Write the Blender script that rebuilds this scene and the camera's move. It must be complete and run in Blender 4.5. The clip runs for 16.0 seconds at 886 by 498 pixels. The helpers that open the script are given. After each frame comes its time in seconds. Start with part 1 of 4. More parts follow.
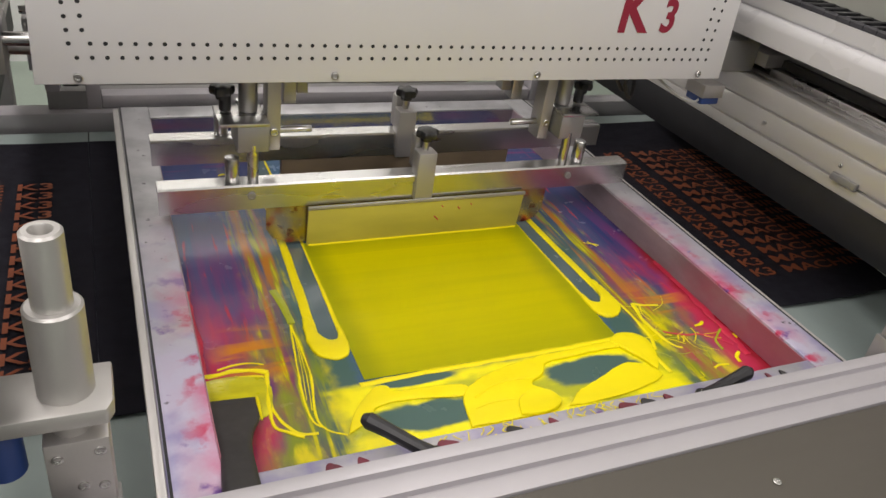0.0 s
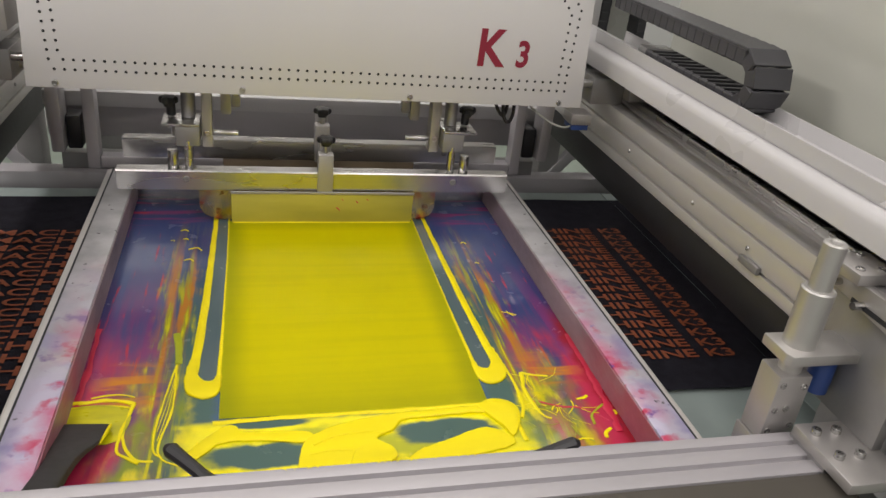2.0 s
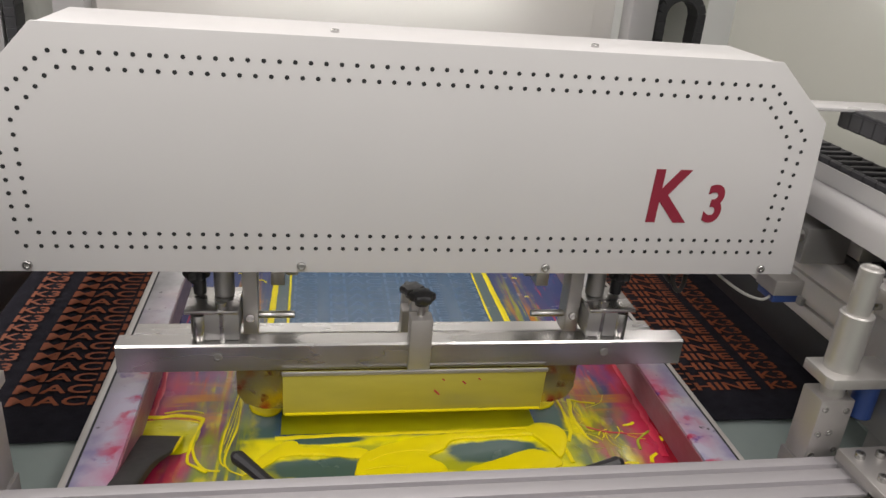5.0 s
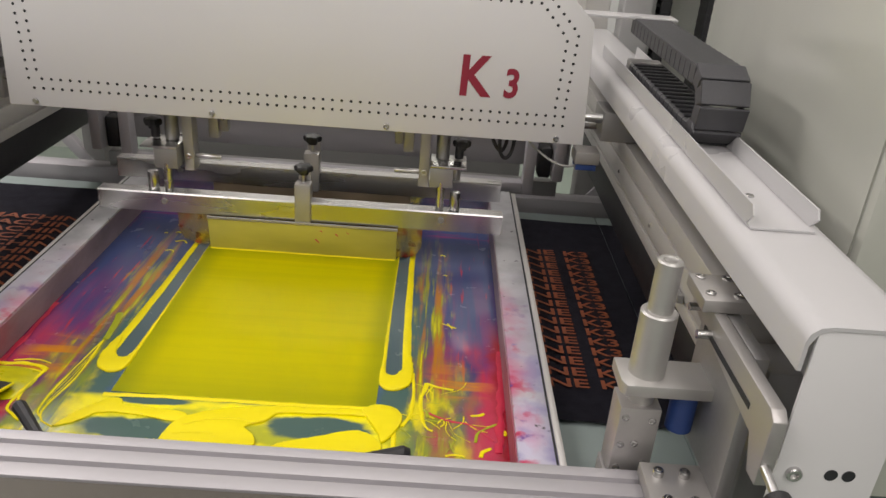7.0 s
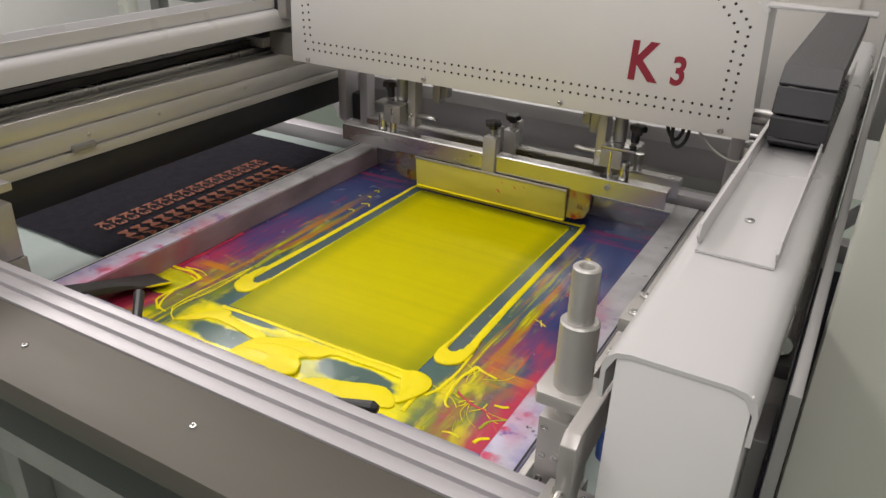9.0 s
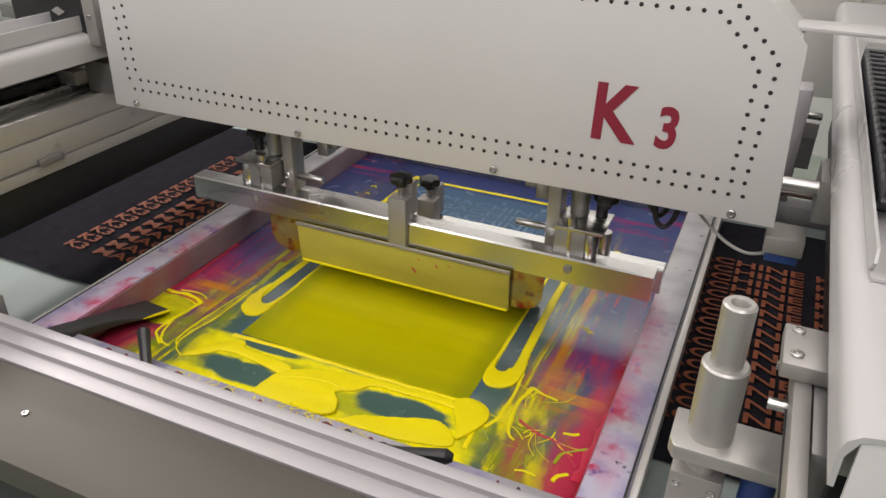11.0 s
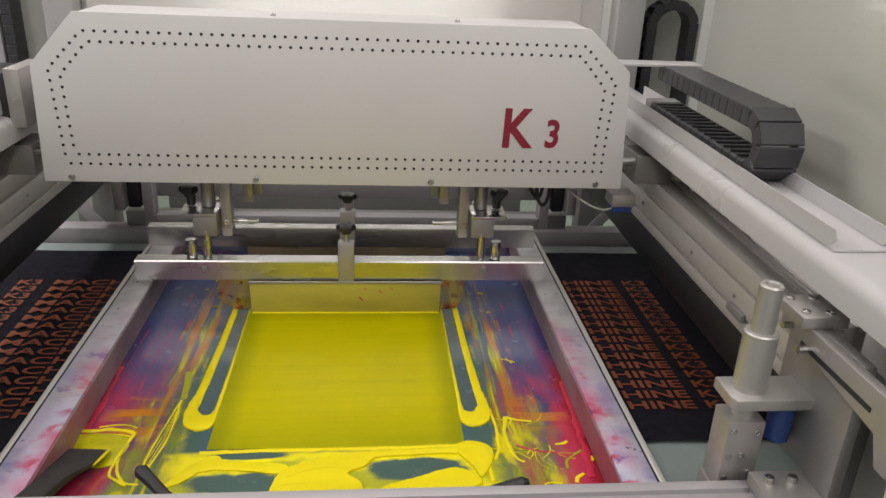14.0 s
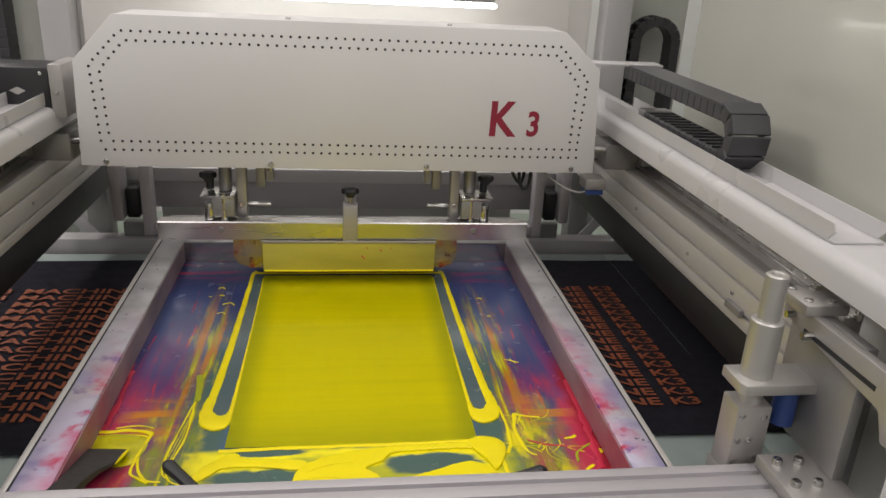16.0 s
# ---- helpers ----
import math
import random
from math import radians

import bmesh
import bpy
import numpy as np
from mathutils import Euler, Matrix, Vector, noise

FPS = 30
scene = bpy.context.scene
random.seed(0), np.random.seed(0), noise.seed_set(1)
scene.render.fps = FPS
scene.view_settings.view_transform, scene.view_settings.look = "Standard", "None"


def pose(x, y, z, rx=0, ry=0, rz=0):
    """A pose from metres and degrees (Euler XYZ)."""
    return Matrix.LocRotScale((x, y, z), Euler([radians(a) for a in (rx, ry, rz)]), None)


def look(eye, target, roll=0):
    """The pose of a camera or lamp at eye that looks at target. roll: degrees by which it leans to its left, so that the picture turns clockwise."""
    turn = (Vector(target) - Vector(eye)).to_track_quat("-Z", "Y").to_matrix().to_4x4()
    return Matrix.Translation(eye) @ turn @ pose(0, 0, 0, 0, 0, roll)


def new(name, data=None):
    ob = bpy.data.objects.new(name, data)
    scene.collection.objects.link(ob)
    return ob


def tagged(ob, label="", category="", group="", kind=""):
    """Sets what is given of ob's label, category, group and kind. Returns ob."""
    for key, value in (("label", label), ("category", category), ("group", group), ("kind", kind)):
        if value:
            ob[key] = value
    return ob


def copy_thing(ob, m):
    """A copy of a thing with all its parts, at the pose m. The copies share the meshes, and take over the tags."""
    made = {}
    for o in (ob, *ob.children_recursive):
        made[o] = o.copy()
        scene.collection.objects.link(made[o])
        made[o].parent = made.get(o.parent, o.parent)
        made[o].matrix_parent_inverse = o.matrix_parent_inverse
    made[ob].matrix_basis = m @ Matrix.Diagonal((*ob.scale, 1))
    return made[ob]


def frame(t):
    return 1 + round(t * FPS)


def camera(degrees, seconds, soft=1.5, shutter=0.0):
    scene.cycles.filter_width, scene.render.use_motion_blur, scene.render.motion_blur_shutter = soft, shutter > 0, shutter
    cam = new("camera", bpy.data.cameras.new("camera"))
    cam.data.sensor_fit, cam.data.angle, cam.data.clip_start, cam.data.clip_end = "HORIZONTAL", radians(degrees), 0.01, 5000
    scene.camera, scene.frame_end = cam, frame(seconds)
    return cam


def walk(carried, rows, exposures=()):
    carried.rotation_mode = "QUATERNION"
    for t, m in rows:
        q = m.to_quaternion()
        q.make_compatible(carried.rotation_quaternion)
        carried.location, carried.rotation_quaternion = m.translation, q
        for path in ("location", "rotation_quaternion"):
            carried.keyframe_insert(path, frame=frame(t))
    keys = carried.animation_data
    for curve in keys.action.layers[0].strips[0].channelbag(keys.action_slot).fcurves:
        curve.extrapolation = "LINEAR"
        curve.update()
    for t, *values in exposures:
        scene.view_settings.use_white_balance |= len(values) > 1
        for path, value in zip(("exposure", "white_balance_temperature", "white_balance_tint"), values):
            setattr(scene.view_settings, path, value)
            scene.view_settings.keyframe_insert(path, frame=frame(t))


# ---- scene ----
cam = camera(60.39, 16.0)
PATH = [
    (0, (-0.3641, -0.4116, 1.5159), (0.4087, 1.1179, 0.4861), 8.76),
    (0.5, (-0.2853, -0.4449, 1.5291), (0.3787, 1.1417, 0.5101), 8.11),
    (1, (-0.2628, -0.4796, 1.5420), (0.3160, 1.1627, 0.5590), 7.44),
    (1.5, (-0.1592, -0.5177, 1.5552), (0.3611, 1.1712, 0.6184), 6.91),
    (2, (-0.1138, -0.5465, 1.5630), (0.3661, 1.1743, 0.6633), 6.65),
    (2.5, (-0.1262, -0.5665, 1.5803), (0.3055, 1.1867, 0.7183), 6.24),
    (3, (-0.1272, -0.5787, 1.5814), (0.2675, 1.1972, 0.7525), 5.73),
    (3.5, (-0.1255, -0.5901, 1.5817), (0.2464, 1.2023, 0.7763), 5.26),
    (6, (-0.1001, -0.6038, 1.5524), (0.2269, 1.2023, 0.7583), 4.88),
    (6.5, (0.0360, -0.5983, 1.5551), (0.3179, 1.2020, 0.7323), 4.93),
    (7, (0.2046, -0.5858, 1.5567), (0.2378, 1.2180, 0.6941), 4.47),
    (7.5, (0.3440, -0.5704, 1.5625), (-0.0588, 1.1770, 0.6778), 3.69),
    (8, (0.5073, -0.5437, 1.5599), (-0.2286, 1.0884, 0.6680), 2.58),
    (8.5, (0.5726, -0.5318, 1.5586), (-0.3078, 1.0311, 0.6742), 1.81),
    (11, (0.3950, -0.4804, 1.5562), (-0.3174, 1.1219, 0.5933), 0.96),
    (11.5, (0.3758, -0.4431, 1.5448), (-0.2651, 1.1662, 0.5454), -0.13),
    (12, (0.3196, -0.3847, 1.5224), (-0.2018, 1.2711, 0.5308), -0.20),
    (12.5, (0.2684, -0.3899, 1.5311), (-0.0495, 1.3181, 0.5405), -0.27),
    (13, (0.1701, -0.4706, 1.5472), (0.0044, 1.2755, 0.5863), -0.32),
    (13.5, (0.0750, -0.5556, 1.5662), (0.1403, 1.2391, 0.6869), 1.74),
    (14, (0.0377, -0.6206, 1.5769), (0.2275, 1.2134, 0.8042), 2.63),
    (14.5, (0.0402, -0.6637, 1.5780), (0.2664, 1.1938, 0.8727), 2.66),
    (15, (0.0405, -0.6726, 1.5737), (0.2895, 1.1941, 0.9015), 2.70),
    (15.5, (0.0415, -0.6604, 1.5706), (0.2938, 1.2007, 0.8824), 2.75),
    (16, (-0.0157, -0.6525, 1.5632), (0.2498, 1.1944, 0.8434), 3.05),
]
walk(cam, [(t, look(eye, target, roll)) for t, eye, target, roll in PATH],
     exposures=[(0, 0.20), (1.5, 0.10), (3.5, 0.06), (6.0, 0.12), (7.0, 0.05), (8.5, 0.05), (10.8, 0.08), (12.0, 0.38), (12.8, 0.38), (13.6, 0.05), (14.5, -0.16), (16, -0.10)])

# ---- world and light ----
world = bpy.data.worlds.new("room_light")
scene.world = world
world.use_nodes = True
world.node_tree.nodes["Background"].inputs[0].default_value = (0.9, 0.95, 1.0, 1)
world.node_tree.nodes["Background"].inputs[1].default_value = 0.15
scene.view_settings.exposure = 0.0


def overhead_fill(x, y, z, sx, sy, power):
    data = bpy.data.lights.new("ceiling_lamp_light", "AREA")
    data.shape, data.size, data.size_y, data.energy, data.color = "RECTANGLE", sx, sy, power, (1.0, 0.925, 0.90)
    ob = new("ceiling_lamp_light", data)
    ob.matrix_world = pose(x, y, z)
    return ob


# Unseen area lights under the ceiling, added and balanced to brighten machine and room.
for lx, ly, lp in ((-0.75, 0.35, 9), (0.40, 0.35, 9), (-0.9, -1.7, 26), (0.8, -1.7, 26), (-2.0, 1.0, 46), (-1.5, 2.9, 26), (1.5, 2.9, 26)):
    overhead_fill(lx, ly, 2.86, 0.5, 2.0, lp)


# ---- materials ----
def mat(name, color, rough=0.5, metal=0.0, vary=0.12, scale=8.0, bump=0.05, bscale=120.0, stretch=(1, 1, 1), coat=0.0, island=False, spec=0.5):
    m = bpy.data.materials.new(name)
    m.use_nodes = True
    nt = m.node_tree
    b = nt.nodes["Principled BSDF"]
    tc = nt.nodes.new("ShaderNodeTexCoord")
    mp = nt.nodes.new("ShaderNodeMapping")
    mp.inputs["Scale"].default_value = stretch
    nt.links.new(tc.outputs["Object"], mp.inputs[0])
    n1 = nt.nodes.new("ShaderNodeTexNoise")
    n1.inputs["Scale"].default_value, n1.inputs["Detail"].default_value = scale, 6
    n2 = nt.nodes.new("ShaderNodeTexNoise")
    n2.inputs["Scale"].default_value, n2.inputs["Detail"].default_value = bscale, 4
    nt.links.new(mp.outputs[0], n1.inputs[0])
    nt.links.new(mp.outputs[0], n2.inputs[0])
    mix = nt.nodes.new("ShaderNodeMix")
    mix.data_type = "RGBA"
    mix.inputs[6].default_value = (*[max(0, c * (1 - 2 * vary)) for c in color], 1)
    mix.inputs[7].default_value = (*[min(1, c * (1 + vary)) for c in color], 1)
    nt.links.new(n1.outputs[0], mix.inputs[0])
    nt.links.new(mix.outputs[2], b.inputs["Base Color"])
    rr = nt.nodes.new("ShaderNodeMapRange")
    rr.inputs[3].default_value, rr.inputs[4].default_value = max(0.02, rough - 0.1), min(1, rough + 0.1)
    nt.links.new(n2.outputs[0], rr.inputs[0])
    nt.links.new(rr.outputs[0], b.inputs["Roughness"])
    b.inputs["Metallic"].default_value = metal
    b.inputs["Specular IOR Level"].default_value = spec
    b.inputs["Coat Weight"].default_value = coat
    if bump:
        bp = nt.nodes.new("ShaderNodeBump")
        bp.inputs["Strength"].default_value, bp.inputs["Distance"].default_value = bump, 0.002
        nt.links.new(n2.outputs[0], bp.inputs["Height"])
        nt.links.new(bp.outputs[0], b.inputs["Normal"])
    return m


M = dict(
    white=mat("white_enamel", (0.66, 0.655, 0.655), 0.38, vary=0.03, scale=5, bump=0.0, bscale=7),
    cover=mat("white_cover_enamel", (0.53, 0.525, 0.53), 0.30, vary=0.04, scale=4, bump=0.0, bscale=7),
    alu=mat("aluminium", (0.48, 0.465, 0.485), 0.45, 0.35, vary=0.08, scale=14, bump=0.05, bscale=260, stretch=(0.3, 1, 1)),
    alu_y=mat("aluminium_rail", (0.60, 0.585, 0.56), 0.36, 0.45, vary=0.08, scale=12, bump=0.05, bscale=260, stretch=(1, 0.15, 1)),
    satin=mat("satin_aluminium", (0.52, 0.51, 0.49), 0.42, 0.7, vary=0.05, scale=30, bump=0.04, bscale=600),
    steel=mat("bright_steel", (0.58, 0.575, 0.565), 0.27, 1.0, vary=0.08, scale=20, bump=0.0, bscale=12, stretch=(0.2, 1, 1)),
    dull=mat("dull_steel", (0.36, 0.355, 0.35), 0.45, 0.65, vary=0.15, scale=10, bump=0.06, bscale=200),
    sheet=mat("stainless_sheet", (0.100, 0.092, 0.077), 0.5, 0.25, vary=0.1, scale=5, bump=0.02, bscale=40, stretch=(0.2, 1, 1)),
    plate=mat("machined_plate", (0.43, 0.415, 0.40), 0.42, 0.6, vary=0.05, scale=20, bump=0.03, bscale=400),
    black=mat("black_plastic", (0.018, 0.018, 0.02), 0.42, vary=0.2, scale=40, bump=0.06, bscale=500),
    chain=mat("cable_chain_plastic", (0.05, 0.05, 0.056), 0.45, vary=0.15, scale=20, bump=0.08, bscale=400),
    rubber=mat("black_rubber", (0.035, 0.033, 0.033), 0.6, vary=0.2, scale=30),
    dark=mat("dark_recess", (0.02, 0.022, 0.024), 0.6, vary=0.2, scale=10),
    belt=mat("grey_green_platen", (0.30, 0.36, 0.345), 0.48, vary=0.12, scale=9, bump=0.05, bscale=90),
    cloth=mat("black_cotton", (0.033, 0.032, 0.044), 0.9, vary=0.25, scale=60, bump=0.5, bscale=900, spec=0.2),
    orange=mat("orange_print", (0.235, 0.060, 0.020), 0.7, vary=0.25, scale=60, bump=0.2, bscale=700),
    red_print=mat("dark_red_lettering", (0.27, 0.016, 0.04), 0.5, vary=0.08, scale=30, bump=0.0),
    yellow=mat("yellow_ink", (0.86, 0.73, 0.0), 0.42, vary=0.12, scale=22, bump=0.10, bscale=90, stretch=(0.25, 1, 1), coat=0.04, spec=0.3),
    redink=mat("crimson_ink", (0.55, 0.02, 0.06), 0.35, vary=0.2, scale=30, bump=0.2, bscale=80),
    lowsheet=mat("brushed_stainless", (0.34, 0.33, 0.32), 0.4, 0.6, vary=0.08, scale=6, bump=0.02, bscale=40, stretch=(0.2, 1, 1)),
    wall=mat("painted_cabinet", (0.62, 0.63, 0.58), 0.3, vary=0.05, scale=2, bump=0.02, bscale=9),
    gloss=mat("grey_green_glossy_sheet", (0.54, 0.55, 0.49), 0.22, vary=0.08, scale=1.5, bump=0.03, bscale=6, coat=0.3),
    rear=mat("white_rear_cabinet", (0.84, 0.82, 0.79), 0.35, vary=0.04, scale=2, bump=0.02, bscale=9),
    floor=mat("green_floor_paint", (0.30, 0.36, 0.30), 0.4, vary=0.12, scale=3, bump=0.04, bscale=60),
    room=mat("room_wall_paint", (0.74, 0.74, 0.73), 0.6, vary=0.05, scale=2, bump=0.03, bscale=100),
    blue=mat("blue_fitting", (0.03, 0.07, 0.25), 0.45, vary=0.15, scale=30),
    cable=mat("grey_cable", (0.42, 0.42, 0.40), 0.5, vary=0.1, scale=30),
)


def film_material(name, t0, t1, length):
    """Wet yellow ink, greener where the film is drawn thin: thickness t0 to t1 along the band."""
    m = bpy.data.materials.new(name)
    m.use_nodes = True
    nt = m.node_tree
    b = nt.nodes["Principled BSDF"]
    tc = nt.nodes.new("ShaderNodeTexCoord")
    sep = nt.nodes.new("ShaderNodeSeparateXYZ")
    nt.links.new(tc.outputs["Object"], sep.inputs[0])
    ab = nt.nodes.new("ShaderNodeMath")
    ab.operation = "ABSOLUTE"
    nt.links.new(sep.outputs[0], ab.inputs[0])

    def rng(v, lo, hi, a, c):
        n = nt.nodes.new("ShaderNodeMapRange")
        n.interpolation_type = "SMOOTHSTEP" if hi > 0.1 else "LINEAR"
        nt.links.new(v, n.inputs[0])
        for i, q in enumerate((lo, hi, a, c)):
            n.inputs[i + 1].default_value = q
        return n.outputs[0]

    mp = nt.nodes.new("ShaderNodeMapping")
    mp.inputs["Scale"].default_value = (0.05, 1, 1)
    nt.links.new(tc.outputs["Object"], mp.inputs[0])
    nz = nt.nodes.new("ShaderNodeTexNoise")
    nz.noise_dimensions = "4D"
    nz.inputs["Scale"].default_value, nz.inputs["Detail"].default_value = 70, 5
    nt.links.new(mp.outputs[0], nz.inputs[0])
    oi = nt.nodes.new("ShaderNodeObjectInfo")
    nt.links.new(oi.outputs["Random"], nz.inputs["W"])

    def times(a, c):
        n = nt.nodes.new("ShaderNodeMath")
        n.operation = "MULTIPLY"
        for i, v in enumerate((a, c)):
            nt.links.new(v, n.inputs[i])
        return n.outputs[0]

    thick = times(times(rng(ab.outputs[0], 0.115, 0.153, 1.0, 0.55), rng(sep.outputs[1], 0.0, length, t0, t1)), rng(nz.outputs[0], 0.3, 0.6, 0.93, 1.0))
    mx = nt.nodes.new("ShaderNodeMix")
    mx.data_type = "RGBA"
    nt.links.new(thick, mx.inputs[0])
    mx.inputs[6].default_value = (0.28, 0.36, 0.01, 1)
    mx.inputs[7].default_value = (1.0, 0.90, 0.0, 1)
    nt.links.new(mx.outputs[2], b.inputs["Base Color"])
    b.inputs["Roughness"].default_value = 0.38
    b.inputs["Specular IOR Level"].default_value = 0.22
    bp = nt.nodes.new("ShaderNodeBump")
    bp.inputs["Strength"].default_value, bp.inputs["Distance"].default_value = 0.02, 0.001
    nt.links.new(nz.outputs[0], bp.inputs["Height"])
    nt.links.new(bp.outputs[0], b.inputs["Normal"])
    return m


# ---- mesh helpers ----
def mesh_ob(name, bm, material, parent=None, label="", smooth=True):
    me = bpy.data.meshes.new(name)
    bmesh.ops.recalc_face_normals(bm, faces=bm.faces)
    bm.to_mesh(me)
    bm.free()
    me.materials.append(M[material] if isinstance(material, str) else material)
    if smooth:
        me.set_sharp_from_angle(angle=radians(35))
        for p in me.polygons:
            p.use_smooth = True
    ob = new(name, me)
    if parent:
        ob.parent = parent
    if label:
        ob["label"] = label
    return ob


part = mesh_ob


def add_box(bm, x0, x1, y0, y1, z0, z1, bevel=0.0, m=None, seg=2):
    g = bmesh.ops.create_cube(bm, size=1.0)
    vs = g["verts"]
    t = Matrix.Translation(((x0 + x1) / 2, (y0 + y1) / 2, (z0 + z1) / 2)) @ Matrix.Diagonal((x1 - x0, y1 - y0, z1 - z0, 1))
    bmesh.ops.transform(bm, matrix=t, verts=vs)
    if bevel:
        es = list({e for v in vs for e in v.link_edges})
        r = bmesh.ops.bevel(bm, geom=es, offset=bevel, segments=seg, affect="EDGES", profile=0.5)
        vs = list({v for f in r["faces"] for v in f.verts} | {v for v in vs if v.is_valid})
    if m:
        bmesh.ops.transform(bm, matrix=m, verts=vs)
    return vs


def box(x0, x1, y0, y1, z0, z1, bevel=0.0012, m=None):
    bm = bmesh.new()
    add_box(bm, x0, x1, y0, y1, z0, z1, bevel, m)
    return bm


def add_cyl(bm, a, b, r, r2=None, n=20, bevel=0.0):
    a, b = Vector(a), Vector(b)
    d = b - a
    g = bmesh.ops.create_cone(bm, cap_ends=True, segments=n, radius1=r, radius2=r if r2 is None else r2, depth=d.length)
    vs = g["verts"]
    if bevel:
        es = [e for e in {e for v in vs for e in v.link_edges} if any(len(f.verts) > 4 for f in e.link_faces)]
        q = bmesh.ops.bevel(bm, geom=es, offset=bevel, segments=2, affect="EDGES", profile=0.5)
        vs = list({v for f in q["faces"] for v in f.verts} | {v for v in vs if v.is_valid})
    t = Matrix.Translation((a + b) / 2) @ d.to_track_quat("Z", "Y").to_matrix().to_4x4()
    bmesh.ops.transform(bm, matrix=t, verts=vs)
    return vs


def cyl(a, b, r, r2=None, n=20, bevel=0.0):
    bm = bmesh.new()
    add_cyl(bm, a, b, r, r2, n, bevel)
    return bm


def prism(pts, y0, y1, bevel=0.0, axis="y"):
    """A polygon of (u, v) swept from y0 to y1: (x, z) along y, (y, z) along x, or (x, y) along z."""
    bm = bmesh.new()
    put = {"y": lambda u, v, w: (u, w, v), "x": lambda u, v, w: (w, u, v), "z": lambda u, v, w: (u, v, w)}[axis]
    lo = [bm.verts.new(put(u, v, y0)) for u, v in pts]
    hi = [bm.verts.new(put(u, v, y1)) for u, v in pts]
    bm.faces.new(lo)
    bm.faces.new(hi[::-1])
    for i in range(len(pts)):
        j = (i + 1) % len(pts)
        bm.faces.new((lo[i], hi[i], hi[j], lo[j]))
    if bevel:
        bmesh.ops.bevel(bm, geom=list(bm.edges), offset=bevel, segments=2, affect="EDGES", profile=0.5)
    return bm


def add_bolt(bm, x, y, z, r=0.004, h=0.004, axis=(0, 0, 1)):
    """A socket-head screw with its recess."""
    a = Vector(axis).normalized()
    p = Vector((x, y, z))
    rings = ((r, 0), (r, h * 0.8), (r * 0.85, h), (r * 0.55, h), (r * 0.5, h * 0.35))
    q = a.to_track_quat("Z", "Y")
    loops = [[bm.verts.new(p + q @ Vector((rr * math.cos(k * math.pi / 6), rr * math.sin(k * math.pi / 6), hh))) for k in range(12)] for rr, hh in rings]
    for u, v in zip(loops, loops[1:]):
        for k in range(12):
            bm.faces.new((u[k], u[(k + 1) % 12], v[(k + 1) % 12], v[k]))
    bm.faces.new(loops[-1])


def bolt(x, y, z, r=0.004, h=0.004, axis=(0, 0, 1)):
    bm = bmesh.new()
    add_bolt(bm, x, y, z, r, h, axis)
    return bm


def tube(points, r, n=8, closed=False):
    """A bent rod or cable through the points."""
    bm = bmesh.new()
    ps = [Vector(p) for p in points]
    loops = []
    for i, p in enumerate(ps):
        d = (ps[min(i + 1, len(ps) - 1)] - ps[max(i - 1, 0)]).normalized()
        q = d.to_track_quat("Z", "Y")
        rr = r[i] if isinstance(r, (list, tuple)) else r
        loops.append([bm.verts.new(p + q @ Vector((rr * math.cos(2 * math.pi * k / n), rr * math.sin(2 * math.pi * k / n), 0))) for k in range(n)])
    for u, v in zip(loops, loops[1:]):
        for k in range(n):
            bm.faces.new((u[k], u[(k + 1) % n], v[(k + 1) % n], v[k]))
    bm.faces.new(loops[0])
    bm.faces.new(loops[-1])
    return bm


def smooth_path(pts, k=6):
    out = []
    for i in range(len(pts) - 1):
        p0, p1, p2, p3 = (Vector(pts[max(i - 1, 0)]), Vector(pts[i]), Vector(pts[i + 1]), Vector(pts[min(i + 2, len(pts) - 1)]))
        for j in range(k):
            t = j / k
            out.append(0.5 * (2 * p1 + (p2 - p0) * t + (2 * p0 - 5 * p1 + 4 * p2 - p3) * t * t + (3 * p1 - p0 - 3 * p2 + p3) * t ** 3))
    out.append(Vector(pts[-1]))
    return out


def star_knob(bm, x, y, z, r=0.014, h=0.012, axis=(0, 0, 1), lobes=6):
    """A lobed clamping knob with a domed top, on its hub."""
    q = Vector(axis).normalized().to_track_quat("Z", "Y")
    n = lobes * 6
    rings = ((0.55, -0.6), (0.6, -0.05), (0.9, 0.0), (1.0, 0.25), (1.0, 0.75), (0.88, 1.0), (0.4, 1.12))
    loops = []
    for s, hh in rings:
        lp = []
        for k in range(n):
            a = 2 * math.pi * k / n
            w = 1 + 0.13 * math.cos(lobes * a) if s > 0.8 else 1
            lp.append(bm.verts.new(Vector((x, y, z)) + q @ Vector((r * s * w * math.cos(a), r * s * w * math.sin(a), h * hh))))
        loops.append(lp)
    for u, v in zip(loops, loops[1:]):
        for k in range(n):
            bm.faces.new((u[k], u[(k + 1) % n], v[(k + 1) % n], v[k]))
    bm.faces.new(loops[0])
    bm.faces.new(loops[-1])


def thing(name, label, category, group="", kind="", at=(0, 0, 0)):
    ob = new(name)
    ob.location = at
    return tagged(ob, label, category, group, kind)


def letters(name, text, size, material, m, parent=None, depth=0.0006, align="LEFT", squeeze=1.0, bold=0.028, slant=0.0):
    cu = bpy.data.curves.new(name, "FONT")
    cu.body, cu.size, cu.extrude, cu.align_x = text, size, depth, align
    cu.offset = size * bold
    tmp = bpy.data.objects.new(name, cu)
    me = bpy.data.meshes.new_from_object(tmp)
    bpy.data.objects.remove(tmp)
    me.materials.clear()
    me.materials.append(M[material])
    lean = Matrix.Identity(4)
    lean[0][1] = slant
    me.transform(m @ lean @ Matrix.Diagonal((squeeze, 1, 1, 1)))
    ob = new(name, me)
    if parent:
        ob.parent = parent
    return ob


